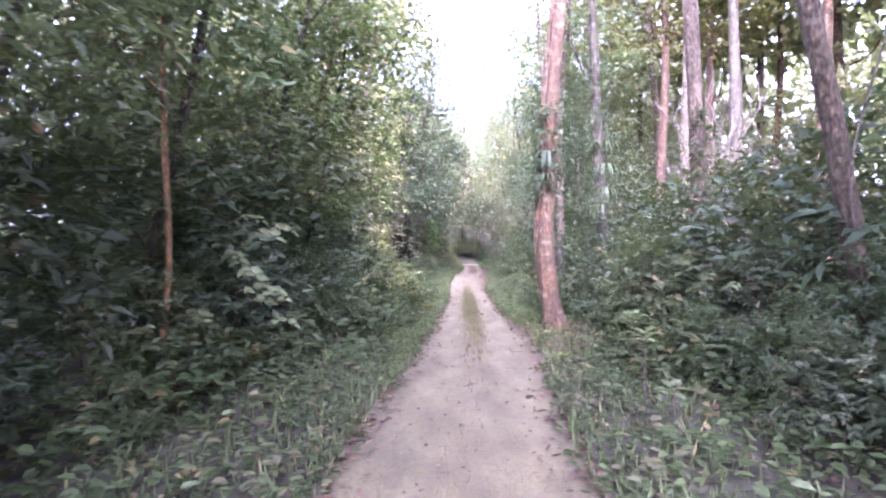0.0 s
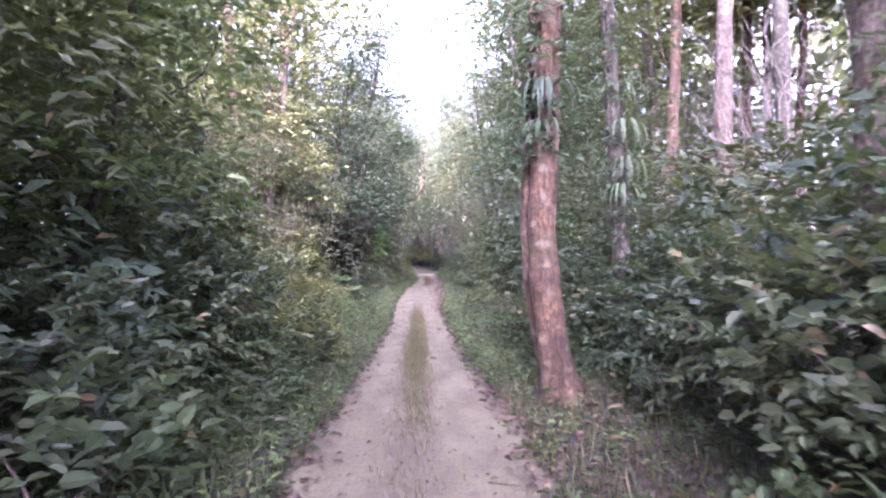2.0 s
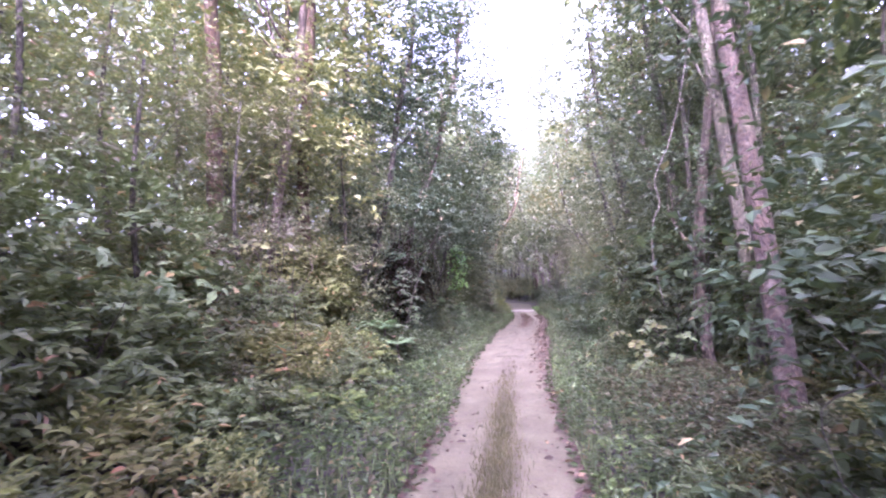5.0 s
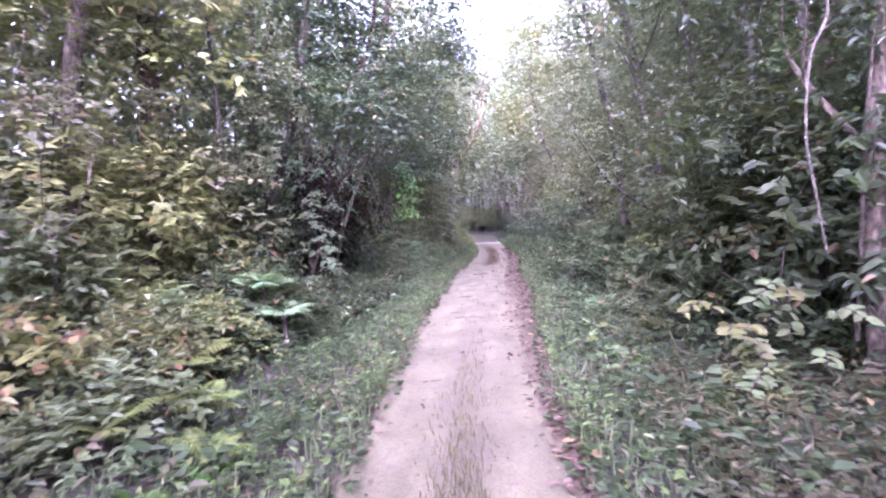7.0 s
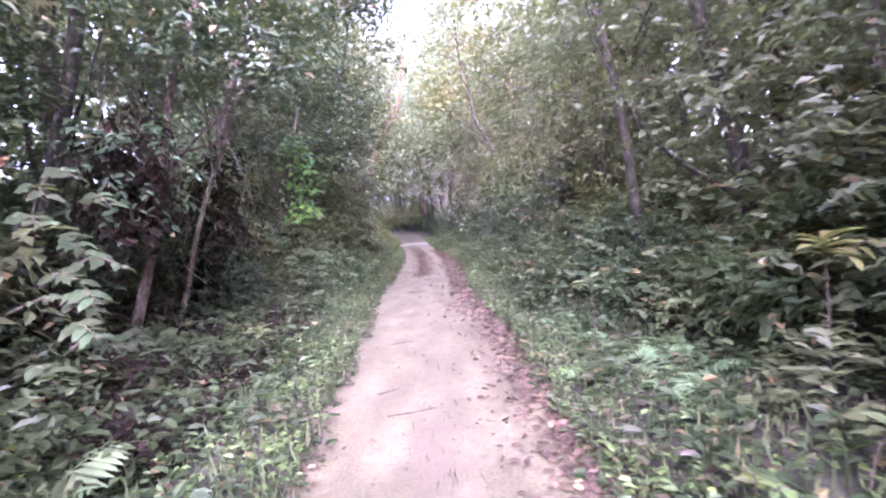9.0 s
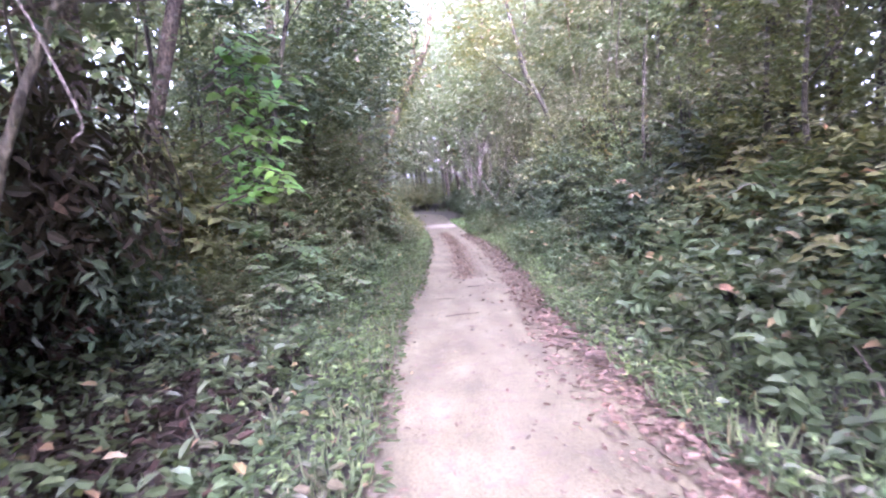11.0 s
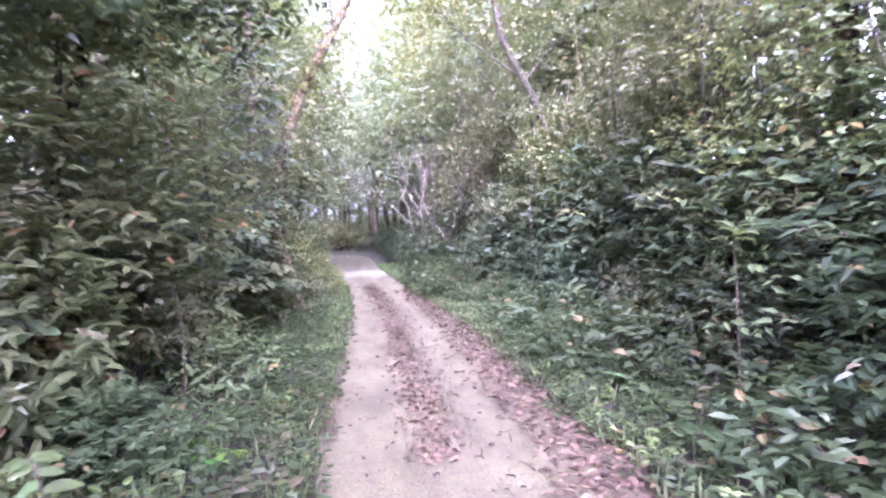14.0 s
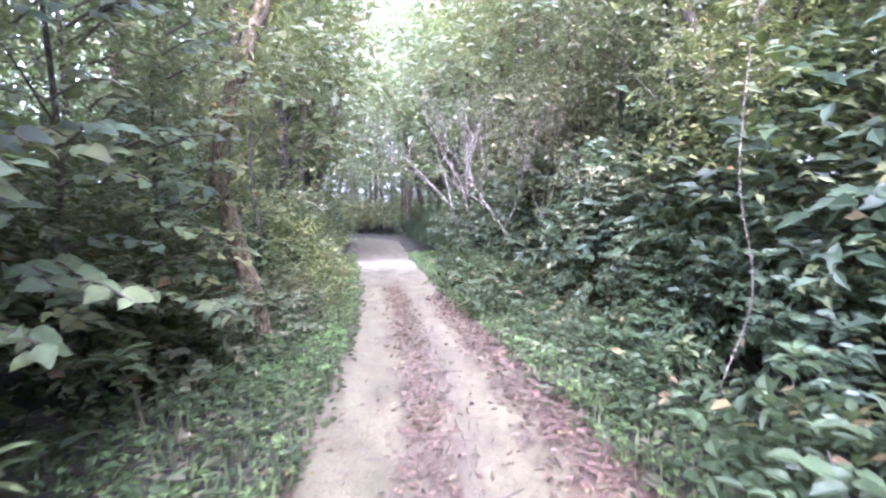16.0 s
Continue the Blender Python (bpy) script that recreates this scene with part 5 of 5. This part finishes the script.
    swell = 0.55 + 0.45 * np.sin(w * 17 + seed)[:, None]
    o = axis + d * np.array([1, 1, 0.6]) * r * swell * (0.4 + 0.6 * q.random((n, 1)))
    g = Geo()
    twigs(g, q, o, d + np.array([0, -0.2, -0.3]), 4, leaf * 2.2, leaf, 0.35, False, 0.35)
    part("foliage", g, material, t)
    for k in range(2):
        g = Geo()
        off = np.array([[0.12 - 0.24 * k, -0.06, 0.0]])
        tube(g, smooth_line(p - p[0] + off + q.normal(0, 0.03, p.shape), 5), [0.02, 0.014, 0.008], 5)
        part("stem", g, STEM, t, "", True)
    return t


climber(91, [(4.22, 16, 2.2), (4.2, 16, 3.5), (4.12, 16, 5.0), (4.05, 16, 7.0)], 0.42, 260, 0.11, LEAF_SHADED, "dark creeper clothing a slender trunk")
climber(92, [(2.22, 13.55, 3.2), (2.3, 13.55, 4.0), (2.36, 13.55, 5.2)], 0.42, 170, 0.12, LEAF_SHADED, "dark bushy creeper high on the reddish trunk")
climber(93, [(0.1, 55.9, 2.0), (0.35, 55.9, 3.6), (1.0, 55.9, 5.4), (2.0, 55.6, 7.2)], 0.38, 240, 0.13, LEAF_OLIVE, "olive creeper on the pale leaning trunk")
climber(94, [(4.72, 11.1, 1.6), (4.7, 11.1, 3.0), (4.66, 11.1, 4.4)], 0.35, 130, 0.11, LEAF_DARK, "green creeper on a straight trunk")
climber(95, [(4.53, 25.8, 0.8), (4.6, 25.8, 2.6), (4.75, 25.8, 4.4)], 0.4, 170, 0.10, LEAF_SHADED, "dark creeper on a thin brown stem")
strap_clump(2.32, 13.5, 3.95, 16, 0.5, "tuft of dark strap leaves on the reddish trunk", LEAF_SHADED)
strap_clump(2.35, 13.5, 3.45, 10, 0.28, "small dark epiphyte tuft on the reddish trunk", LEAF_SHADED)


def liana(points, r, label, material=VINE):
    p = np.array(points, float)
    t = thing("liana", p[0], label, "vine", "lianas")
    g = Geo()
    q = smooth_line(p - p[0], 7)
    tube(g, q, [r, r * 0.9, r * 0.7], 6, rng, 0.2)
    part("stem", g, material, t, "", True)
    return t


liana([(4.6, 25.3, 7.5), (4.2, 25.2, 5.4), (3.87, 25.0, 4.3), (3.62, 25.0, 3.7), (3.68, 25.0, 3.29), (3.56, 25.0, 2.96), (3.53, 25.0, 2.43), (3.58, 25.0, 2.1), (3.7, 25.05, 1.6)], 0.012, "thin pale crooked liana hanging beside a shrub")
liana([(5.35, 6.7, 5.5), (4.55, 6.6, 3.2), (4.5, 6.6, 2.2), (4.75, 6.7, 1.2), (5.0, 6.8, 0.2)], 0.016, "thin vine winding up a leaning trunk")
liana([(-1.6, 36.0, 4.2), (-2.1, 36.1, 3.0), (-2.0, 36.2, 2.2), (-2.2, 36.4, 1.5), (-1.9, 36.5, 1.1)], 0.01, "thin vine hanging in the dark hollow")
liana([(-2.4, 36.1, 4.4), (-1.5, 36.2, 3.6), (-1.1, 36.4, 2.6), (-1.2, 36.5, 2.4)], 0.012, "thin arched vine in the dark hollow")
liana([(5.1, 51.6, 3.2), (4.95, 51.5, 2.2), (5.0, 51.4, 1.3), (4.75, 51.4, 0.6), (4.65, 51.4, 0.12)], 0.006, "thin pale vine hanging over the shrubs")
liana([(5.9, 30.0, 6.0), (5.2, 31.0, 4.6), (4.4, 32.5, 4.2), (3.6, 34.0, 4.3)], 0.012, "bare thin branch arching over the verge")
liana([(5.4, 37.5, 4.2), (4.3, 37.2, 3.9), (3.2, 36.8, 4.1), (2.2, 36.4, 4.5)], 0.012, "bare thin branch arching over the track")
liana([(4.7, 25.15, 5.0), (4.45, 25.1, 5.5), (4.2, 25.1, 6.1)], 0.03, "broken pale branch stub", BARK_PALE)

for k in range(15):
    y = 43 + 22 * ((k * 0.618) % 1)
    x = wall_right(y) + rng.uniform(0.1, 1.6)
    top = rng.uniform(4.5, 7.5)
    bend = rng.normal(0, 0.18, 6)
    liana([(x + bend[0], y, top), (x + bend[1], y + bend[4], top * 0.72), (x + bend[2], y, top * 0.5), (x + bend[3], y + bend[5], top * 0.3)], rng.uniform(0.006, 0.016), "thin hanging vine at the forest edge", STEM if k % 3 else VINE)
for k in range(10):
    y = 38 + 8 * ((k * 0.618) % 1)
    x = wall_left(y) - rng.uniform(0.0, 0.9)
    bend = rng.normal(0, 0.15, 4)
    liana([(x + bend[0], y, 5.0), (x + bend[1], y, 3.4), (x + bend[2], y, 2.2), (x + bend[3], y, 1.0)], rng.uniform(0.006, 0.014), "thin hanging vine in the dark thicket", STEM)


def bare_shrub(seed, x, y, height, label, r0=0.05, material=VINE):
    """A leafless shrub: each branch forks into thinner ones."""
    r = np.random.default_rng(seed)
    t = thing("bare_shrub", (x, y, seat(x, y)), label, "shrub", "bare shrubs")

    def grow(g, p, d, length, rad, level):
        q = p + d * length
        tube(g, smooth_line([p, (p + q) / 2 + r.normal(0, 0.06 * length, 3), q], 3), [rad, rad * 0.8, rad * 0.6], 5)
        if level:
            for _ in range(3 if level > 1 else 2):
                d2 = d + r.normal(0, 0.5, 3)
                d2[2] += 0.15
                grow(g, q, d2 / np.linalg.norm(d2), length * r.uniform(0.55, 0.8), rad * 0.6, level - 1)

    for k in range(4):
        g = Geo()
        d = np.array([r.normal(0, 0.3), r.normal(0, 0.3), 1.0])
        grow(g, np.array([r.normal(0, 0.15), r.normal(0, 0.15), 0.0]), d / np.linalg.norm(d), height * 0.38, r0, 3)
        part("branch", g, material, t, "", True)
    return t


bare_shrub(71, 5.6, 64.5, 6.5, "pale leafless shrub with forked branches")
bare_shrub(72, 6.4, 60.0, 5.0, "pale leafless shrub among vines", 0.04)
bare_shrub(73, -3.5, 26.2, 3.2, "dry leafless shrub on the bank", 0.018, STEM)
bare_shrub(75, 8.6, 16.5, 7.0, "pale leafless shrub between the trunks", 0.05)
bare_shrub(76, 11.0, 21.0, 8.0, "pale leafless shrub between the trunks", 0.05)

# Dead brown leaves, darkened further to stand for the hollow's deep shade.
LEAF_GLOOM = leaf_material("shaded_dead_vine_leaves", [(0.0, (0.012, 0.010, 0.008)), (0.6, (0.026, 0.020, 0.015)), (0.95, (0.07, 0.045, 0.032))], 0.85, 0.1, (0.1, 0.06, 0.06), 0.1)


def vine_mass(seed, x, y, z, rx, rz, n, label):
    """A curtain of dead, matted vines that hangs from the branches."""
    r = np.random.default_rng(seed)
    t = thing("vine_mass", (x, y, z), label, "vines", "hanging dead vines")
    d = ball(r, n, -1.0)
    p = d * np.array([rx, rx, rz]) * (0.3 + 0.9 * r.random((n, 1))) * lumpy(r, d, 6, 0.55)[:, None]
    g = Geo()
    out = d * 0.4 + np.array([0, 0, -0.8]) + r.normal(0, 0.2, d.shape)
    twigs(g, r, p, out, 5, 0.45, 0.16, 0.3, False, 0.45)
    part("foliage", g, LEAF_GLOOM, t, "dead brown leaves, darkened for the shade of the hollow")
    g = Geo()
    q = d[: n // 2] * np.array([rx, rx, rz]) * (0.7 + 0.6 * r.random((n // 2, 1))) + np.array([0, 0, 0.25])
    twigs(g, r, q, d[: n // 2] + np.array([0, 0, -0.2]), 4, 0.35, 0.13, 0.3, False, 0.3)
    part("foliage", g, LEAF_SHADED, t, "living dark green leaves among the dead vines")
    for k in range(5):
        g = Geo()
        a, b = p[r.integers(n)], p[r.integers(n)]
        tube(g, smooth_line([a + np.array([0, 0, 1.2]), (a + b) / 2, b - np.array([0, 0, 0.6])], 4), [0.012, 0.008, 0.005], 5)
        part("stem", g, STEM, t, "", True)
    return t


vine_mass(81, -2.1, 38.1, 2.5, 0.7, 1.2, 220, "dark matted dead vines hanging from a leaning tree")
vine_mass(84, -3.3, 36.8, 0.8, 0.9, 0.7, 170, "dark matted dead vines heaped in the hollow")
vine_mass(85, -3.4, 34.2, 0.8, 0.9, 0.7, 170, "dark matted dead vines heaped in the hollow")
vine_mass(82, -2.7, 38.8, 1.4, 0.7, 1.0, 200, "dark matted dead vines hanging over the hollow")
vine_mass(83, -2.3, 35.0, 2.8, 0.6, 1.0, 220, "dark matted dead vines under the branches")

# ---- dry twigs and stones on the track ----


def twig(x, y, length, turn, r=0.008):
    z = float(ground_height(x, y))
    lo, hi = left_edge(y) - 0.12, right_edge(y) + 0.12
    u = (x - lo) / (hi - lo)
    if 0 < u < 1:
        z = float(track_height(u, y))
    t = thing("twig", (x, y, z + r * 0.7), "thin dry brown twig lying on the track", "twig", "twigs on the track", turn)
    g = Geo()
    tube(g, smooth_line([(-length / 2, 0, 0), (0, 0.03 * rng.normal(), 0.006), (length / 2, 0.03, 0)], 3), [r, r * 0.8, r * 0.4], 5)
    part("stem", g, STEM, t, "", True)


for x, y, l, a in [(1.15, 35.76, 0.45, 0.1), (1.12, 32.27, 0.5, 0.15), (2.92, 51.06, 0.5, 0.35), (3.07, 54.4, 0.4, 0.1), (2.24, 44.7, 0.35, -0.1), (0.9, 33.2, 0.3, 0.5), (1.7, 41.9, 0.6, 0.1), (1.5, 43.6, 0.5, -0.15), (0.4, 8.3, 0.3, 0.7), (1.4, 11.0, 0.35, -0.4), (0.7, 27.8, 0.4, 0.2), (2.4, 47.5, 0.35, 1.0), (0.6, 24.3, 0.25, 0.9), (1.3, 29.9, 0.3, 0.4)]:
    twig(x, y, l, a)


def stone(x, y, size):
    lo, hi = left_edge(y) - 0.12, right_edge(y) + 0.12
    u = (x - lo) / (hi - lo)
    bm = bmesh.new()
    bmesh.ops.create_icosphere(bm, subdivisions=2, radius=size)
    for v in bm.verts:
        v.co *= 1 + 0.35 * noise.noise(v.co * (1.3 / size) + Vector((x, y, 0)))
        v.co.z *= 0.6
    me = bpy.data.meshes.new("stone")
    bm.to_mesh(me)
    bm.free()
    me.materials.append(BARK_DARK)
    ob = new("stone", me)
    ob.matrix_basis = Matrix.Translation((x, y, float(track_height(u, y)) + size * 0.25))
    tagged(ob, "small dark stone lying on the sandy track", "stone", "stones on the track")


for x, y, s in [(1.11, 17.23, 0.05), (0.98, 17.4, 0.04), (0.81, 18.4, 0.05), (2.01, 43.72, 0.03), (1.7, 40.76, 0.03), (2.1, 45.8, 0.03), (0.5, 22.9, 0.025), (0.7, 23.4, 0.025), (1.6, 22.4, 0.02), (0.2, 6.4, 0.03), (1.2, 8.0, 0.025), (-0.3, 7.2, 0.02)]:
    stone(x, y, s)

# ---- undergrowth, grass and fallen leaves ----
def verge_points(rng, n, near, far, y0, y1):
    """Random spots on the verges, from near to far metres outside the track."""
    y = y0 + (y1 - y0) * rng.random(n)
    o = near + (far - near) * rng.random(n) ** 1.4
    left = rng.random(n) < 0.5
    x = np.where(left, left_edge(y) - o, right_edge(y) + o)
    keep = ~(left & (y > 31) & (y < 38.5) & (o > 0.9 + 0.7 * rng.random(n))) & ~(~left & (np.hypot(x - 3.5, y - 32.6) < 0.35))
    keep &= left | (y < 9.5) | (y > 14.5) | (o > 1.3) | (rng.random(n) < 0.22)
    x, y = x[keep], y[keep]
    return np.stack([x, y, ground_height(x, y)], 1)


def undergrowth(seed, n, near, far, y0, y1, leaf, height, material, name, label, per=6):
    rng = np.random.default_rng(seed)
    c = verge_points(rng, n, near, far, y0, y1)
    n = len(c)
    h = height * (0.35 + 0.65 * rng.random(n))
    p = np.repeat(c, per, 0)
    up = np.repeat(h, per) * (0.3 + 0.7 * rng.random(n * per))
    a = rng.random(n * per) * 2 * np.pi
    d = np.stack([np.cos(a), np.sin(a), 0.15 + 0.5 * rng.random(n * per)], 1)
    p = p + np.stack([d[:, 0] * 0.06, d[:, 1] * 0.06, up], 1)
    g = Geo()
    leaves(g, rng, p, d, np.array([0, 0, 1.0]) + rng.normal(0, 0.6, p.shape), leaf * (0.6 + 0.8 * rng.random(len(p))), 0.5, 0.2, 0.3)
    return tagged(new(name, g.mesh(name, material)), label, "plants", "", "stuff")


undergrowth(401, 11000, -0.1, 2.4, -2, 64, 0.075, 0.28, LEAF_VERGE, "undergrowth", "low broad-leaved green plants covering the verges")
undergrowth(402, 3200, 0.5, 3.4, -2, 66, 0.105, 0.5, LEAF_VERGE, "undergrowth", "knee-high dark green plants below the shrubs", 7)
undergrowth(403, 3000, 0.02, 1.3, 9, 60, 0.07, 0.26, LEAF_FRESH, "undergrowth", "scattered fresh light green seedlings on the verges")
undergrowth(407, 1000, 0.02, 1.3, 54, 78, 0.09, 0.3, LEAF_FRESH, "undergrowth", "fresh light green plants on the far verges")
undergrowth(404, 1300, 0.1, 2.8, -2, 66, 0.10, 0.36, LEAF_VINE, "undergrowth", "scattered drying brownish plants on the verges")


def verge_patch(seed, n, x0, x1, y0, y1, leaf, height, material, label):
    """Low dry plants over a wider bay of the verge."""
    rng = np.random.default_rng(seed)
    per = 6
    x, y = rng.uniform(x0, x1, n), rng.uniform(y0, y1, n)
    p = np.repeat(np.stack([x, y, ground_height(x, y)], 1), per, 0)
    a = rng.random(n * per) * 2 * np.pi
    d = np.stack([np.cos(a), np.sin(a), rng.normal(0.3, 0.4, n * per)], 1)
    p[:, 2] += height * rng.random(n * per)
    g = Geo()
    leaves(g, rng, p, d, np.array([0, 0, 1.0]) + rng.normal(0, 0.6, p.shape), leaf * (0.6 + 0.8 * rng.random(len(p))), 0.45, 0.2, 0.3)
    return tagged(new("undergrowth", g.mesh("undergrowth", material)), label, "plants", "", "stuff")


verge_patch(411, 2000, 2.5, 6.2, 19.0, 27.0, 0.065, 0.25, LEAF_VINE, "low drying brownish plants in the bay of the verge")
verge_patch(412, 1300, 2.6, 6.2, 19.0, 27.0, 0.075, 0.3, GRASS_LOW, "low dry olive plants in the bay of the verge")


def forest_floor(seed, n):
    """Seedlings and fallen leaves all over the forest floor behind the thickets."""
    rng = np.random.default_rng(seed)
    per = 4
    y = rng.uniform(-26, 112, n)
    o = rng.uniform(2.5, 22, n)
    x = np.where(rng.random(n) < 0.5, left_edge(y) - o, right_edge(y) + o)
    p = np.repeat(np.stack([x, y, ground_height(x, y)], 1), per, 0)
    a = rng.random(n * per) * 2 * np.pi
    d = np.stack([np.cos(a), np.sin(a), rng.normal(0.2, 0.3, n * per)], 1)
    p[:, 2] += 0.03 + 0.4 * rng.random(n * per) ** 2
    g = Geo()
    leaves(g, rng, p, d, np.array([0, 0, 1.0]) + rng.normal(0, 0.5, p.shape), 0.16 + 0.22 * rng.random(len(p)), 0.5, 0.2, 0.3, True)
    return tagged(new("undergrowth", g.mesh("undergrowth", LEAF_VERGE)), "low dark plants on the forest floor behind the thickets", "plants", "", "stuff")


forest_floor(420, 9000)


def hollow_floor(seed, n, leaf, height, material, name, label):
    """Dead stalks and dark low plants on the ground of the hollow beside the track."""
    rng = np.random.default_rng(seed)
    y = rng.uniform(30.5, 39, n)
    x = left_edge(y) - rng.uniform(0.9, 4.5, n)
    per = 6
    p = np.repeat(np.stack([x, y, ground_height(x, y)], 1), per, 0)
    a = rng.random(n * per) * 2 * np.pi
    d = np.stack([np.cos(a), np.sin(a), rng.normal(0.2, 0.4, n * per)], 1)
    p[:, 2] += height * rng.random(n * per)
    g = Geo()
    leaves(g, rng, p, d, np.array([0, 0, 1.0]) + rng.normal(0, 0.7, p.shape), leaf * (0.6 + 0.8 * rng.random(len(p))), 0.45, 0.2, 0.3)
    return tagged(new(name, g.mesh(name, material)), label, "plants", "", "stuff")


# Near-black leaf tone paints the hollow's shade onto its dead leaves.
hollow_floor(405, 1500, 0.12, 0.25, LEAF_GLOOM, "dead_undergrowth", "dead leaves and stalks on the hollow floor, blackened as shade")
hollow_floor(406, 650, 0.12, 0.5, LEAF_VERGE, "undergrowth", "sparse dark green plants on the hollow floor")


def grass(seed, pts, height, material, label):
    rng = np.random.default_rng(seed)
    n = len(pts)
    a = rng.random(n) * 2 * np.pi
    lean = 0.25 + 0.6 * rng.random(n)
    d = np.stack([np.cos(a) * lean, np.sin(a) * lean, np.ones(n)], 1)
    g = Geo()
    leaves(g, rng, pts, d, np.stack([np.cos(a), np.sin(a), 0 * a], 1) * -1, height * (0.5 + rng.random(n)), 0.07, 0.1, -0.25)
    return tagged(new("grass", g.mesh("grass", material)), label, "grass", "", "stuff")


rng = np.random.default_rng(41)
grass(42, verge_points(rng, 15000, -0.05, 1.7, -2, 70), 0.2, GRASS, "short green and straw-coloured grass on the verges")
ys = np.concatenate([rng.normal(19.5, 4.2, 10500), rng.uniform(46, 66, 900), rng.uniform(-2, 13, 300)])
grass(43, on_track(rng.normal(0.49, 0.055, len(ys)), ys), 0.065, GRASS_LOW, "short grass on the ridge between the ruts")


def litter(seed, pts, size, label, name="leaf_litter"):
    rng = np.random.default_rng(seed)
    n = len(pts)
    a = rng.random(n) * 2 * np.pi
    d = np.stack([np.cos(a), np.sin(a), rng.normal(0, 0.16, n)], 1)
    p = pts + np.stack([0 * a, 0 * a, 0.012 + 0.02 * rng.random(n)], 1)
    g = Geo()
    leaves(g, rng, p, d, np.array([0, 0, 1.0]) + rng.normal(0, 0.35, p.shape), size * (0.6 + 0.9 * rng.random(n)), 0.55, 0.16, -0.08)
    return tagged(new(name, g.mesh(name, LEAF_DEAD)), label, "leaves", "", "stuff")


n = 17000
yl = rng.uniform(24, 62, n)
u = 1.02 - np.abs(rng.normal(0, 0.13, n)) * np.interp(yl, [24, 30, 40, 48, 62], [0.5, 0.8, 1.15, 1.45, 1.2])
keep = (u > np.where(yl < 40, 0.5, 0.73)) | ((u > 0.4) & (rng.random(n) < 0.22))
litter(51, on_track(u[keep], yl[keep]), 0.075, "drift of reddish brown dead leaves along the track edge")
yl = rng.uniform(-2, 24, 2600)
u = np.where(rng.random(2600) < 0.5, 0.04 + np.abs(rng.normal(0, 0.06, 2600)), 0.98 - np.abs(rng.normal(0, 0.07, 2600)))
litter(52, on_track(u, yl), 0.09, "dead leaves gathered along both track edges")
yl = np.concatenate([rng.uniform(24, 62, 1200), rng.uniform(46, 64, 3200)])
litter(53, on_track(np.concatenate([0.03 + np.abs(rng.normal(0, 0.05, 1200)), rng.normal(0.43, 0.055, 3200)]), yl), 0.066, "dead leaves on the ridge and the edge of the track")
litter(54, on_track(rng.uniform(0.03, 0.97, 3400), rng.uniform(-2, 70, 3400)), 0.042, "scattered dead leaves on the sand")
litter(55, verge_points(rng, 5000, -0.1, 2.2, -2, 66), 0.11, "dead leaves lying among the verge plants")
yl = rng.uniform(19, 37, 2600)
litter(57, on_track(1.0 - np.abs(rng.normal(0, 0.055, 2600)), yl), 0.08, "thick band of dead leaves on the track edge")
yl = rng.uniform(8.5, 15, 1500)
xl = right_edge(yl) + 1.5 * rng.random(1500) ** 1.3 - 0.1
litter(56, np.stack([xl, yl, ground_height(xl, yl)], 1), 0.085, "dead leaves and dry scraps round the foot of the reddish tree")
yl = rng.uniform(8.5, 15, 1800)
xl = right_edge(yl) + 1.7 * rng.random(1800)
grass(44, np.stack([xl, yl, ground_height(xl, yl)], 1), 0.13, GRASS_LOW, "sparse dry grass round the foot of the reddish tree")
